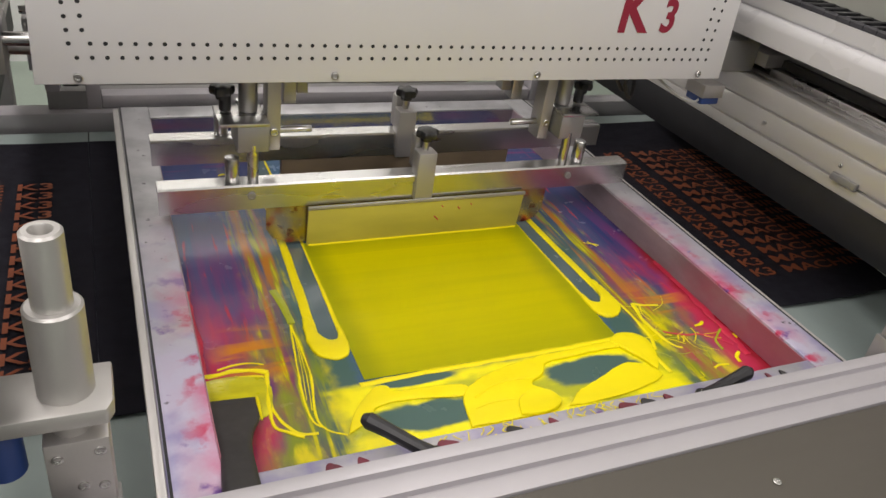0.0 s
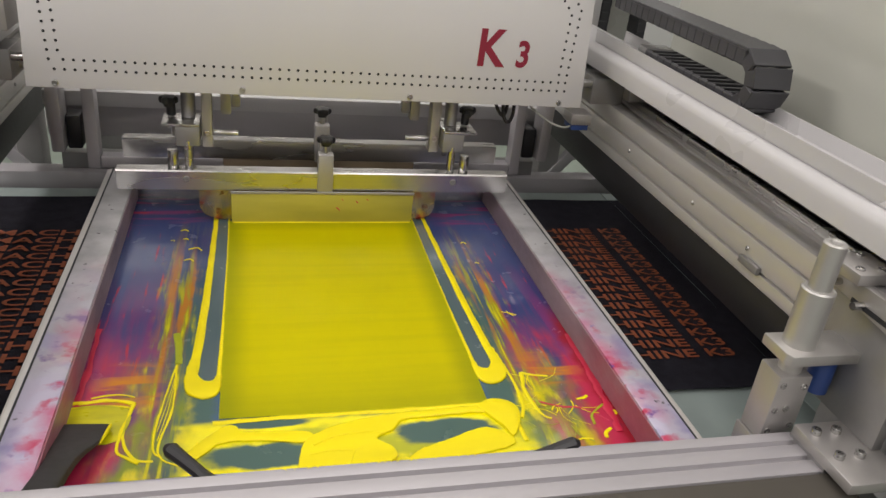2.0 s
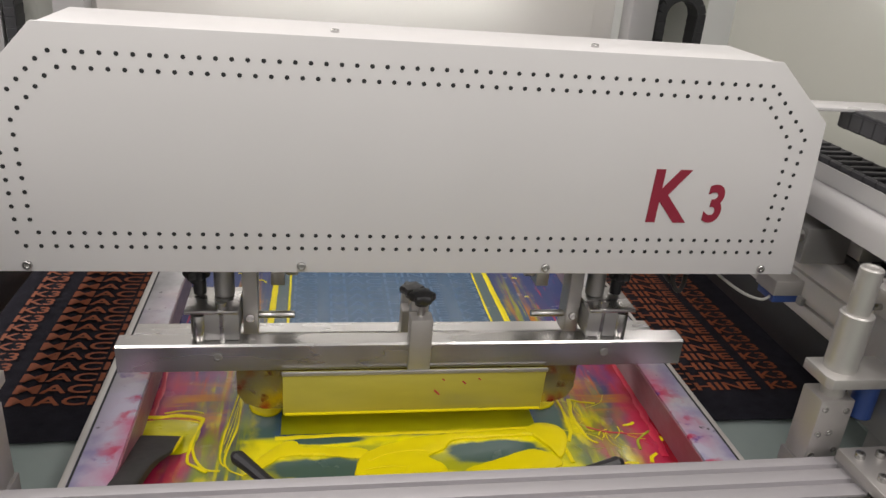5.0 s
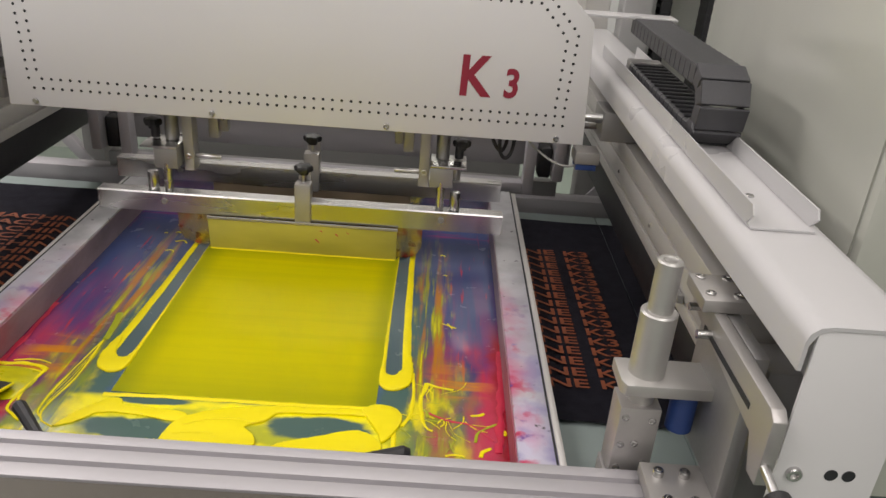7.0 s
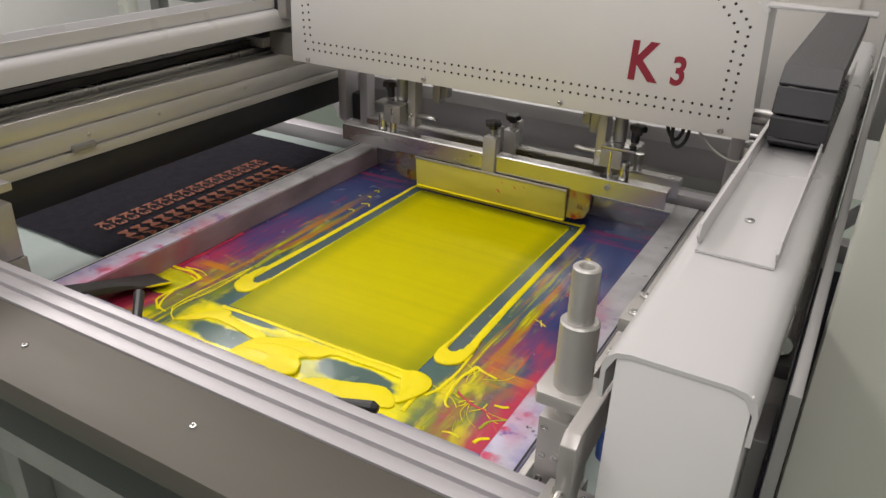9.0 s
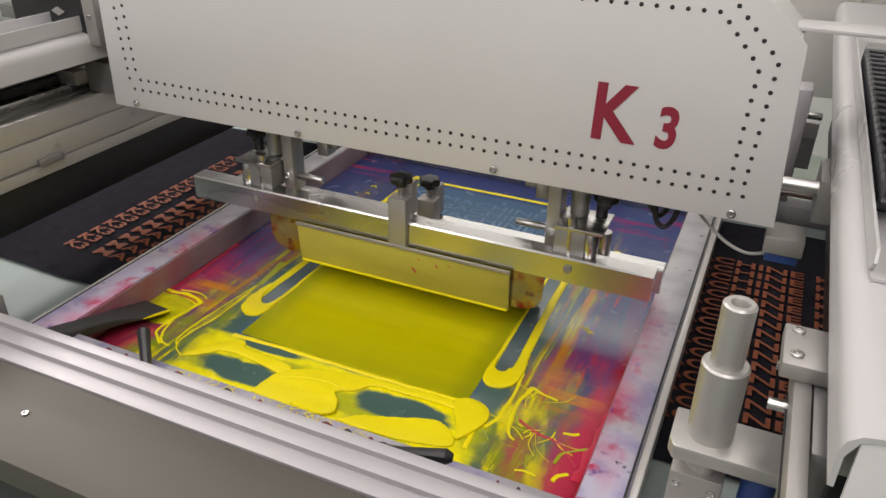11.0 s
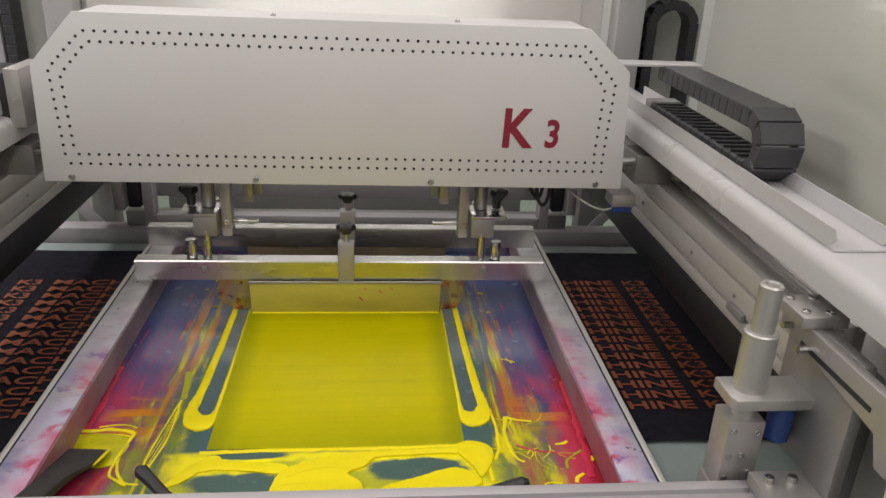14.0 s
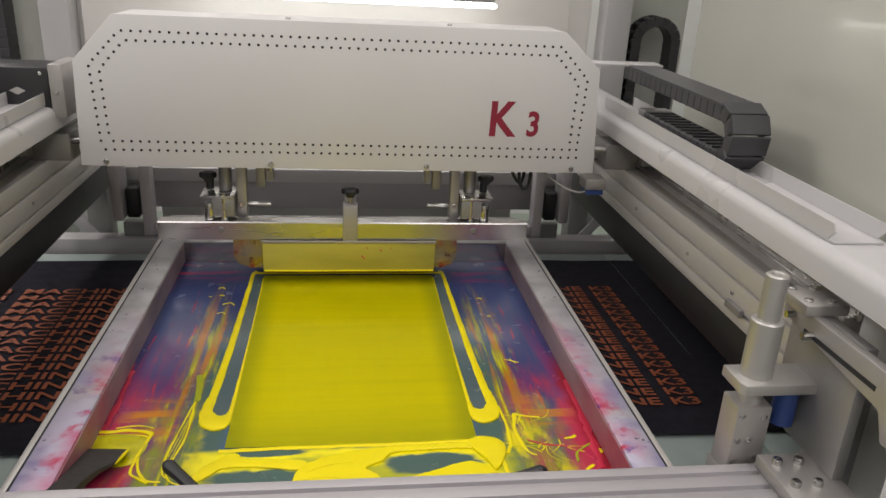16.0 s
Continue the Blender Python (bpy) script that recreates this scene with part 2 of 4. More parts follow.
# ---- room and large structure ----
def structure(name, bm, material, label, category="structure"):
    return tagged(mesh_ob(name, bm, material), label, category, kind="structure")


structure("floor", box(-4, 4, -3.5, 4, -0.1, 0, 0), "floor", "pale green painted workshop floor")
structure("ceiling", box(-4, 4, -3.5, 4, 3.0, 3.1, 0), "room", "plain white workshop ceiling")
structure("wall_south", box(-4, 4, -3.6, -3.5, 0, 3, 0), "room", "plain pale workshop wall")
structure("wall_north", box(-4, 4, 4, 4.1, 0, 3, 0), "room", "plain pale workshop wall behind the machine")
structure("wall_west", box(-4.1, -4, -3.5, 4, 0, 3, 0), "room", "plain pale workshop wall")
structure("wall_east", box(4, 4.1, -3.5, 4, 0, 3, 0), "room", "plain pale workshop wall")

# central cabinet of the machine, with its lamp under the canopy
cab = thing("machine_cabinet", "white enamelled central cabinet behind the print head", "cabinet")
part("body", box(-0.62, 0.555, 1.12, 1.5, 1.13, 2.2, 0.006), "rear", cab)
part("lower_body", box(-0.43, 0.40, 1.10, 1.48, 0.2, 1.128, 0.004), "lowsheet", cab, "brushed stainless lower body")
part("door_panel", box(-0.56, 0.5, 1.106, 1.118, 1.12, 2.1, 0.004), "rear", cab)
part("plinth", box(-0.42, 0.39, 1.14, 1.48, 0.0, 0.2, 0.004), "dull", cab)
for sx in (-1, 1):
    part("corner_post", box(sx * 0.60 - 0.03, sx * 0.60 + 0.03, 1.06, 1.12, 1.13, 2.2, 0.004), "cover", cab)
lamp = thing("strip_lamp", "glowing white LED strip lamp above the cabinet", "lamp")
glow = mat("lamp_glow", (1, 1, 1), 0.5, bump=0)
glow.node_tree.nodes["Principled BSDF"].inputs["Emission Color"].default_value = (1, 0.98, 0.93, 1)
glow.node_tree.nodes["Principled BSDF"].inputs["Emission Strength"].default_value = 4.5
part("diffuser", box(-0.33, 0.31, 1.002, 1.060, 1.462, 1.4725, 0.003), glow, lamp)
part("housing", box(-0.28, 0.305, 1.0, 1.034, 1.474, 1.515, 0.003), "alu", lamp)
part("bracket", box(-0.02, 0.02, 1.035, 1.106, 1.496, 1.508, 0.002), "alu", lamp)

# side cabinet with its glossy sheet, right of the rail
side = thing("side_cabinet", "tall grey-green glossy sheet-metal cabinet beside the rail", "cabinet")
part("side_sheet", prism([(0.570, 0.0205), (0.667, 0.80), (0.680, 0.80), (0.583, 0.0205)], 1.03, 2.3, 0, "z"), "gloss", side)
part("body", box(0.69, 1.35, 0.021, 0.78, 1.03, 2.28, 0.005), "wall", side)
part("front_door", box(0.569, 1.33, 0.004, 0.020, 1.03, 2.3, 0.006), "gloss", side)
for x in (0.62, 1.30):
    part("leg", box(x - 0.02, x + 0.02, -0.02, 0.015, 0.0, 1.028, 0.002), "dull", side)

# the belt of platens under the screen
bed = thing("machine_bed", "steel bed frame under the printing platens", "machine frame")
part("rear_rail", box(-3.05, 2.3, 0.845, 0.885, 0.955, 1.0, 0.003), "alu", bed)
part("rear_apron", box(-3.05, 2.3, 0.85, 0.88, 0.4, 0.953, 0.002), "belt", bed)
part("front_apron", box(-3.05, 2.3, 0.02, 0.05, 0.5, 0.93, 0.002), "dull", bed)
for x in (-2.9, -2.0, -1.2, -0.5, 0.5, 1.2, 2.1):
    part("leg", box(x - 0.04, x + 0.04, 0.4, 0.48, 0, 0.5, 0.004), "dull", bed)
part("table", box(-3.05, 2.3, 0.05, 0.845, 0.5, 0.93, 0.004), "dull", bed)
for sx in (-1, 1):
    m = Matrix.Translation((sx * 0.52, 0.98, 0.93)) @ Matrix.Rotation(sx * radians(40), 4, "Y")
    part("brace", box(-0.012, 0.012, -0.01, 0.01, -0.15, 0.15, 0.002, m), "alu", bed)


# ---- a further printing station, far behind ----
far = thing("far_printing_station", "grey steel frame of another printing station across the workshop", "machine")
for x in (-3.3, -2.5, -1.7):
    part("post", box(x - 0.04, x + 0.04, 2.5, 2.58, 0, 1.5, 0.004), "wall", far)
    part("cap", box(x - 0.06, x + 0.06, 2.48, 2.60, 1.502, 1.53, 0.003), "dull", far)
for z, mt in ((0.62, "dull"), (0.95, "belt"), (1.2, "dull")):
    part("rail", box(-3.6, -1.2, 2.44, 2.498, z, z + 0.07, 0.004), mt, far)
part("table", box(-3.6, -1.2, 2.6, 3.3, 0.86, 0.92, 0.004), "belt", far)
for x in (-3.5, -1.3):
    part("leg", box(x - 0.04, x + 0.04, 2.9, 2.98, 0, 0.859, 0.004), "dull", far)

# ---- platens with printed cloth ----
PITCH = 0.405


def make_print(parent):
    """Sixteen rows of lettering, framed by two columns of the short mark."""
    for text, x, wide in (("K3", -0.155, 0.041), ("MACHINE", -0.095, 0.192), ("K3", 0.111, 0.045)):
        cu = bpy.data.curves.new("row", "FONT")
        cu.body, cu.size, cu.resolution_u = text, 0.0265, 3
        cu.offset = 0.0005
        tmp = bpy.data.objects.new("row", cu)
        me = bpy.data.meshes.new_from_object(tmp)
        bpy.data.objects.remove(tmp)
        me.transform(Matrix.Diagonal((wide / max(v.co.x for v in me.vertices), 1, 1, 1)))
        me.materials.clear()
        me.materials.append(M["orange"])
        for k in range(16):
            ob = new("printed_word", me)
            ob.parent = parent
            ob.location = (x, 0.230 + 0.0262 * k, 0.9822)


def make_platen(extra=0.0):
    p = thing("printing_platen", "grey-green platen with a black cotton panel printed in orange", "platen", "platens on the belt")
    part("board", box(-0.2015 - extra, 0.2015, 0.03, 0.83, 0.955, 0.974, 0.001), "belt", p)
    part("carrier", box(-0.15, 0.15, 0.25, 0.6, 0.932, 0.953, 0.003), "alu", p)
    bm = bmesh.new()
    nx, ny = 24, 36
    vs = [[None] * (ny + 1) for _ in range(nx + 1)]
    for i in range(nx + 1):
        for j in range(ny + 1):
            x, y = -0.2024 - extra + (0.4048 + extra) * i / nx, 0.163 + 0.617 * j / ny
            w = noise.noise(Vector((x * 9, y * 9, 3))) * 0.004 if j in (0, ny) else 0
            z = 0.979 + 0.0012 * noise.noise(Vector((x * 7, y * 7, 0)))
            vs[i][j] = bm.verts.new((x, y + w, z))
    for i in range(nx):
        for j in range(ny):
            bm.faces.new((vs[i][j], vs[i + 1][j], vs[i + 1][j + 1], vs[i][j + 1]))
    bmesh.ops.solidify(bm, geom=list(bm.faces), thickness=-0.002)
    part("cloth", bm, "cloth", p, "black cotton panel")
    make_print(p)
    return p


platens = [make_platen()]
for k in range(8):
    platens.append(make_platen(0.137) if k == 1 else copy_thing(platens[0], pose(0, 0, 0)))


# ---- the screen ----
def ink_surface():
    """Blue emulsion mesh, stained by crimson, orange, green and yellow inks."""
    m = bpy.data.materials.new("stained_screen_mesh")
    m.use_nodes = True
    nt = m.node_tree
    b = nt.nodes["Principled BSDF"]
    L = nt.links.new

    def node(t, **kw):
        n = nt.nodes.new(t)
        for k, v in kw.items():
            setattr(n, k, v)
        return n

    def op(kind, a, c=None, d=None):
        n = node("ShaderNodeMath", operation=kind)
        n.use_clamp = False
        for i, v in enumerate((a, c, d)):
            if v is None:
                continue
            if isinstance(v, (int, float)):
                n.inputs[i].default_value = v
            else:
                L(v, n.inputs[i])
        return n.outputs[0]

    def ramp(v, lo, hi):
        n = node("ShaderNodeMapRange", interpolation_type="SMOOTHSTEP")
        L(v, n.inputs[0])
        n.inputs[1].default_value, n.inputs[2].default_value = lo, hi
        return n.outputs[0]

    def mul(*vs):
        out = vs[0]
        for v in vs[1:]:
            out = op("MULTIPLY", out, v)
        return out

    tc = node("ShaderNodeTexCoord")
    sep = node("ShaderNodeSeparateXYZ")
    L(tc.outputs["Object"], sep.inputs[0])
    X, Y = sep.outputs[0], sep.outputs[1]

    def nz(scale, sx=1.0, sy=1.0, detail=5, off=0.0):
        mp = node("ShaderNodeMapping")
        mp.inputs["Scale"].default_value = (sx, sy, 1)
        mp.inputs["Location"].default_value = (off, off, off)
        L(tc.outputs["Object"], mp.inputs[0])
        n = node("ShaderNodeTexNoise")
        n.inputs["Scale"].default_value, n.inputs["Detail"].default_value = scale, detail
        L(mp.outputs[0], n.inputs[0])
        return n.outputs[0]

    warp = op("MULTIPLY_ADD", nz(14), 0.08, -0.04)
    warp2 = op("MULTIPLY_ADD", nz(40, off=3), 0.03, -0.015)
    Xw = op("ADD", X, warp2)
    Yw = op("ADD", op("ADD", Y, warp), warp2)
    AX = op("ABSOLUTE", Xw)
    streak = nz(60, 1.0, 0.06, 5)
    streak2 = nz(130, 1.0, 0.08, 4, 7)
    cross = nz(50, 0.15, 1.0, 4, 5)

    col = [None]

    def lay(color, mask):
        mx = node("ShaderNodeMix", data_type="RGBA")
        L(mask, mx.inputs[0])
        if col[0] is None:
            mx.inputs[6].default_value = (0.028, 0.042, 0.15, 1)
        else:
            L(col[0], mx.inputs[6])
        mx.inputs[7].default_value = (*color, 1)
        col[0] = mx.outputs[2]

    # variation of the emulsion
    lay((0.05, 0.075, 0.19), ramp(nz(6, 1, 0.4), 0.45, 0.7))
    # bare slate strips between film and ridges
    strip = mul(ramp(op("ABSOLUTE", X), 0.150, 0.156), ramp(op("ABSOLUTE", X), 0.182, 0.176), ramp(Y, 0.19, 0.2), ramp(Y, 0.675, 0.665))
    # the open stencil area, seen where the ink is wiped away
    stencil = mul(ramp(AX, 0.168, 0.160), ramp(Y, 0.125, 0.135), ramp(Y, 0.66, 0.65))
    lay((0.05, 0.105, 0.185), stencil)
    # grey-green film beside and before the stencil
    lay((0.055, 0.115, 0.10), mul(ramp(AX, 0.235, 0.20), ramp(AX, 0.15, 0.165), ramp(Yw, 0.60, 0.25)))
    lay((0.055, 0.11, 0.095), mul(ramp(Yw, 0.145, 0.12), ramp(AX, 0.29, 0.24)))
    # crimson wash in the front corners
    soft = nz(22, 1.0, 0.35, 4, 12)
    red_l = mul(ramp(Xw, -0.195, -0.26), ramp(op("ADD", Yw, op("MULTIPLY_ADD", streak, 0.34, -0.17)), 0.36, 0.18), ramp(soft, 0.34, 0.58))
    red_r = mul(ramp(Xw, 0.195, 0.24), ramp(op("ADD", op("ADD", Yw, op("MULTIPLY", Xw, 0.5)), op("MULTIPLY_ADD", streak, 0.30, -0.15)), 0.45, 0.33), ramp(soft, 0.33, 0.56))
    lay((0.22, 0.025, 0.13), op("MULTIPLY", mul(ramp(AX, 0.19, 0.25), ramp(Yw, 0.52, 0.26), ramp(streak, 0.40, 0.62)), 0.7))
    lay((0.50, 0.022, 0.055), op("MULTIPLY", red_l, 0.8))
    lay((0.50, 0.022, 0.055), op("MULTIPLY", red_r, 0.85))
    lay((0.20, 0.03, 0.10), mul(red_l, ramp(streak2, 0.52, 0.68), 0.75))
    lay((0.62, 0.10, 0.14), mul(red_r, ramp(streak2, 0.56, 0.70), 0.6))
    lay((0.22, 0.03, 0.14), mul(ramp(AX, 0.17, 0.23), ramp(Yw, 0.58, 0.66), ramp(cross, 0.50, 0.64)))
    lay((0.30, 0.008, 0.02), mul(ramp(Xw, 0.285, 0.305), ramp(Yw, 0.36, 0.28)))
    lay((0.42, 0.03, 0.06), mul(ramp(AX, 0.20, 0.24), ramp(streak2, 0.60, 0.70), ramp(Y, 0.70, 0.45)))
    lay((0.45, 0.03, 0.06), mul(ramp(AX, 0.27, 0.30), ramp(cross, 0.60, 0.68), ramp(Y, 0.58, 0.66)))
    # orange and olive streaks drawn along the strokes
    band = mul(ramp(AX, 0.185, 0.20), ramp(AX, 0.245, 0.225))
    lay((0.42, 0.16, 0.01), mul(band, ramp(streak, 0.45, 0.62), ramp(Yw, 0.10, 0.2), ramp(Yw, 0.62, 0.42)))
    lay((0.28, 0.30, 0.01), mul(band, ramp(streak2, 0.48, 0.62), ramp(Yw, 0.66, 0.35)))
    lay((0.70, 0.60, 0.0), mul(band, ramp(streak2, 0.57, 0.66), ramp(Yw, 0.5, 0.2)))
    # wiped yellow before the stencil, open in two places
    fine = op("MULTIPLY_ADD", nz(45, 0.7, 1.2, 4, 21), 0.7, -0.35)

    def hollow(cx, cy, rx, ry):
        u = op("DIVIDE", op("SUBTRACT", X, cx), rx)
        v = op("DIVIDE", op("SUBTRACT", Y, cy), ry)
        return ramp(op("ADD", op("SQRT", op("ADD", op("MULTIPLY", u, u), op("MULTIPLY", v, v))), fine), 0.80, 1.12)

    wiped = mul(ramp(op("ADD", Y, op("MULTIPLY", fine, 0.02)), 0.133, 0.120), ramp(op("ADD", op("ABSOLUTE", X), op("MULTIPLY", fine, 0.05)), 0.200, 0.180), hollow(-0.105, 0.072, 0.062, 0.020), hollow(0.095, 0.092, 0.062, 0.022), hollow(-0.10, 0.122, 0.05, 0.008))
    lay((0.45, 0.46, 0.005), op("MULTIPLY", wiped, 0.9))
    lay((0.86, 0.77, 0.0), mul(wiped, ramp(op("ADD", nz(13, 0.5, 1.4, 5, 9), op("MULTIPLY", fine, 0.25)), 0.38, 0.52)))
    # olive and yellow scraped round the corners of the stencil
    corner = mul(ramp(AX, 0.175, 0.20), ramp(AX, 0.285, 0.235), ramp(Yw, 0.26, 0.15))
    lay((0.20, 0.25, 0.01), mul(corner, ramp(nz(22, 1, 0.4, 5, 2), 0.38, 0.60)))
    lay((0.70, 0.60, 0.0), mul(corner, ramp(nz(30, 1, 0.35, 5, 31), 0.52, 0.64)))
    lay((0.55, 0.20, 0.01), mul(ramp(AX, 0.20, 0.24), ramp(AX, 0.30, 0.27), ramp(Yw, 0.15, 0.19), ramp(Yw, 0.24, 0.20), ramp(cross, 0.46, 0.60)))
    lay((0.075, 0.115, 0.125), strip)
    L(col[0], b.inputs["Base Color"])
    rr = ramp(nz(30), 0.2, 0.8)
    L(op("MULTIPLY_ADD", rr, 0.16, 0.14), b.inputs["Roughness"])
    bp = node("ShaderNodeBump")
    bp.inputs["Strength"].default_value, bp.inputs["Distance"].default_value = 0.15, 0.001
    L(streak2, bp.inputs["Height"])
    L(bp.outputs[0], b.inputs["Normal"])
    b.inputs["Coat Weight"].default_value = 0.15
    return m


def frame_paint():
    """Bare aluminium tube, stained with ink towards the front."""
    m = bpy.data.materials.new("stained_frame_aluminium")
    m.use_nodes = True
    nt = m.node_tree
    b = nt.nodes["Principled BSDF"]
    tc = nt.nodes.new("ShaderNodeTexCoord")
    sep = nt.nodes.new("ShaderNodeSeparateXYZ")
    nt.links.new(tc.outputs["Object"], sep.inputs[0])

    def noise_at(scale, off):
        mp = nt.nodes.new("ShaderNodeMapping")
        mp.inputs["Location"].default_value = (off, off, off)
        nt.links.new(tc.outputs["Object"], mp.inputs[0])
        n = nt.nodes.new("ShaderNodeTexNoise")
        n.inputs["Scale"].default_value, n.inputs["Detail"].default_value = scale, 6
        nt.links.new(mp.outputs[0], n.inputs[0])
        return n.outputs[0]

    def rng(v, lo, hi, a=0.0, c=1.0):
        n = nt.nodes.new("ShaderNodeMapRange")
        nt.links.new(v, n.inputs[0])
        for i, q in enumerate((lo, hi, a, c)):
            n.inputs[i + 1].default_value = q
        return n.outputs[0]

    def mul(a, c):
        n = nt.nodes.new("ShaderNodeMath")
        n.operation = "MULTIPLY"
        nt.links.new(a, n.inputs[0])
        nt.links.new(c, n.inputs[1])
        return n.outputs[0]

    near = rng(sep.outputs[1], 0.45, 0.12)
    last = None
    ax = nt.nodes.new("ShaderNodeMath")
    ax.operation = "ABSOLUTE"
    nt.links.new(sep.outputs[0], ax.inputs[0])
    inner = mul(mul(near, rng(ax.outputs[0], 0.343, 0.312)), rng(ax.outputs[0], 0.285, 0.307))
    for color, scale, off, lo, hi, use in (((0.33, 0.33, 0.34), 22, 1, 0.4, 0.7, None), ((0.47, 0.44, 0.56), 9, 4, 0.36, 0.56, near),
                                           ((0.30, 0.28, 0.46), 22, 23, 0.50, 0.66, near), ((0.50, 0.10, 0.20), 14, 29, 0.42, 0.62, inner), ((0.46, 0.03, 0.09), 40, 7, 0.56, 0.66, inner), ((0.14, 0.06, 0.26), 34, 11, 0.62, 0.70, near),
                                           ((0.07, 0.12, 0.42), 30, 15, 0.69, 0.73, near), ((0.09, 0.08, 0.09), 80, 19, 0.68, 0.74, None)):
        mx = nt.nodes.new("ShaderNodeMix")
        mx.data_type = "RGBA"
        k = rng(noise_at(scale, off), lo, hi)
        nt.links.new(mul(k, use) if use else k, mx.inputs[0])
        if last is None:
            mx.inputs[6].default_value = (0.50, 0.50, 0.51, 1)
        else:
            nt.links.new(last, mx.inputs[6])
        mx.inputs[7].default_value = (*color, 1)
        last = mx.outputs[2]
    nt.links.new(last, b.inputs["Base Color"])
    b.inputs["Metallic"].default_value = 0.35
    b.inputs["Roughness"].default_value = 0.42
    bp = nt.nodes.new("ShaderNodeBump")
    bp.inputs["Strength"].default_value, bp.inputs["Distance"].default_value = 0.15, 0.002
    nt.links.new(noise_at(60, 2), bp.inputs["Height"])
    nt.links.new(bp.outputs[0], b.inputs["Normal"])
    return m


M["mesh"] = ink_surface()
M["frame"] = frame_paint()
F0, F1, FX, FT = -0.032, 0.768, 0.35, 0.042

screen = thing("printing_screen", "aluminium screen frame with ink-stained blue mesh", "printing screen")
fr = part("frame", box(-FX, -FX + FT, F0, F1, 1.0, 1.04, 0.002), "frame", screen, "aluminium tube stained with crimson and violet ink")
part("frame_bar", box(FX - FT, FX, F0, F1, 1.0, 1.04, 0.002), "frame", screen)
part("frame_bar", box(-FX + FT, FX - FT, F1 - FT, F1, 1.0005, 1.0395, 0.002), "frame", screen)
part("frame_bar", box(-FX + FT, FX - FT, F0, F0 + FT, 1.0005, 1.0395, 0.002), "frame", screen)
for sx in (-1, 1):
    part("seam", box(sx * 0.3475 - 0.0012, sx * 0.3475 + 0.0012, F0 + 0.002, F1 - 0.002, 1.0395, 1.0403, 0), "dark", screen)
    part("edge_lip", box(sx * (FX + 0.004) - 0.004, sx * (FX + 0.004) + 0.004, F0, F1, 1.0, 1.037, 0.001), "alu_y", screen)


def wall_paint():
    """Inner frame wall: grey-brown film, crimson towards the front."""
    m = mat("ink_caked_wall", (0.33, 0.25, 0.27), 0.4, vary=0.45, scale=16, bump=0.35, bscale=120, stretch=(1, 0.4, 1))
    nt = m.node_tree
    b = nt.nodes["Principled BSDF"]
    old = b.inputs["Base Color"].links[0].from_socket
    tc = nt.nodes.new("ShaderNodeTexCoord")
    sep = nt.nodes.new("ShaderNodeSeparateXYZ")
    nt.links.new(tc.outputs["Object"], sep.inputs[0])
    n = nt.nodes.new("ShaderNodeTexNoise")
    n.inputs["Scale"].default_value, n.inputs["Detail"].default_value = 16, 5
    nt.links.new(tc.outputs["Object"], n.inputs[0])
    add = nt.nodes.new("ShaderNodeMath")
    add.operation = "MULTIPLY_ADD"
    nt.links.new(n.outputs[0], add.inputs[0])
    add.inputs[1].default_value = 0.4
    nt.links.new(sep.outputs[1], add.inputs[2])
    r = nt.nodes.new("ShaderNodeMapRange")
    nt.links.new(add.outputs[0], r.inputs[0])
    for i, q in enumerate((0.44, 0.28, 0.0, 0.65)):
        r.inputs[i + 1].default_value = q
    mx = nt.nodes.new("ShaderNodeMix")
    mx.data_type = "RGBA"
    nt.links.new(r.outputs[0], mx.inputs[0])
    nt.links.new(old, mx.inputs[6])
    mx.inputs[7].default_value = (0.34, 0.035, 0.085, 1)
    nt.links.new(mx.outputs[2], b.inputs["Base Color"])
    return m


liner = wall_paint()
part("inner_wall", box(-FX + FT, -FX + FT + 0.0012, F0 + FT, F1 - FT, 1.0005, 1.037, 0), liner, screen, "inner frame wall caked with pink ink")
part("inner_wall", box(FX - FT - 0.0012, FX - FT, F0 + FT, F1 - FT, 1.0005, 1.037, 0), liner, screen, "inner frame wall caked with maroon ink")
M["wetwall"] = mat("ink_wetted_aluminium", (0.52, 0.51, 0.52), 0.2, 0.9, vary=0.15, scale=18, bump=0.06, bscale=60, stretch=(1, 0.4, 1))
part("inner_wall", box(-FX + FT + 0.0013, FX - FT - 0.0013, F1 - FT - 0.0012, F1 - FT, 1.0005, 1.037, 0), "wetwall", screen, "shiny inner frame wall wetted with ink")
part("mesh", box(-FX + FT, FX - FT, F0 + FT, F1 - FT, 0.9985, 1.0, 0), "mesh", screen, "blue emulsion mesh streaked with crimson, orange and green ink")
ghost = mat("open_stencil_lettering", (0.065, 0.14, 0.26), 0.4, vary=0.1)
for text, x, wide in (("K3", -0.150, 0.040), ("MACHINE", -0.095, 0.185), ("K3", 0.108, 0.042)):
    cu = bpy.data.curves.new("row", "FONT")
    cu.body, cu.size, cu.resolution_u = text, 0.027, 3
    tmp = bpy.data.objects.new("row", cu)
    me = bpy.data.meshes.new_from_object(tmp)
    bpy.data.objects.remove(tmp)
    me.transform(Matrix.Diagonal((wide / max(v.co.x for v in me.vertices), 1, 1, 1)))
    me.materials.clear()
    me.materials.append(ghost)
    for k in range(18):
        ob = new("stencil_word", me)
        ob.parent = screen
        ob.location = (x, 0.16 + 0.0262 * k, 1.0004)


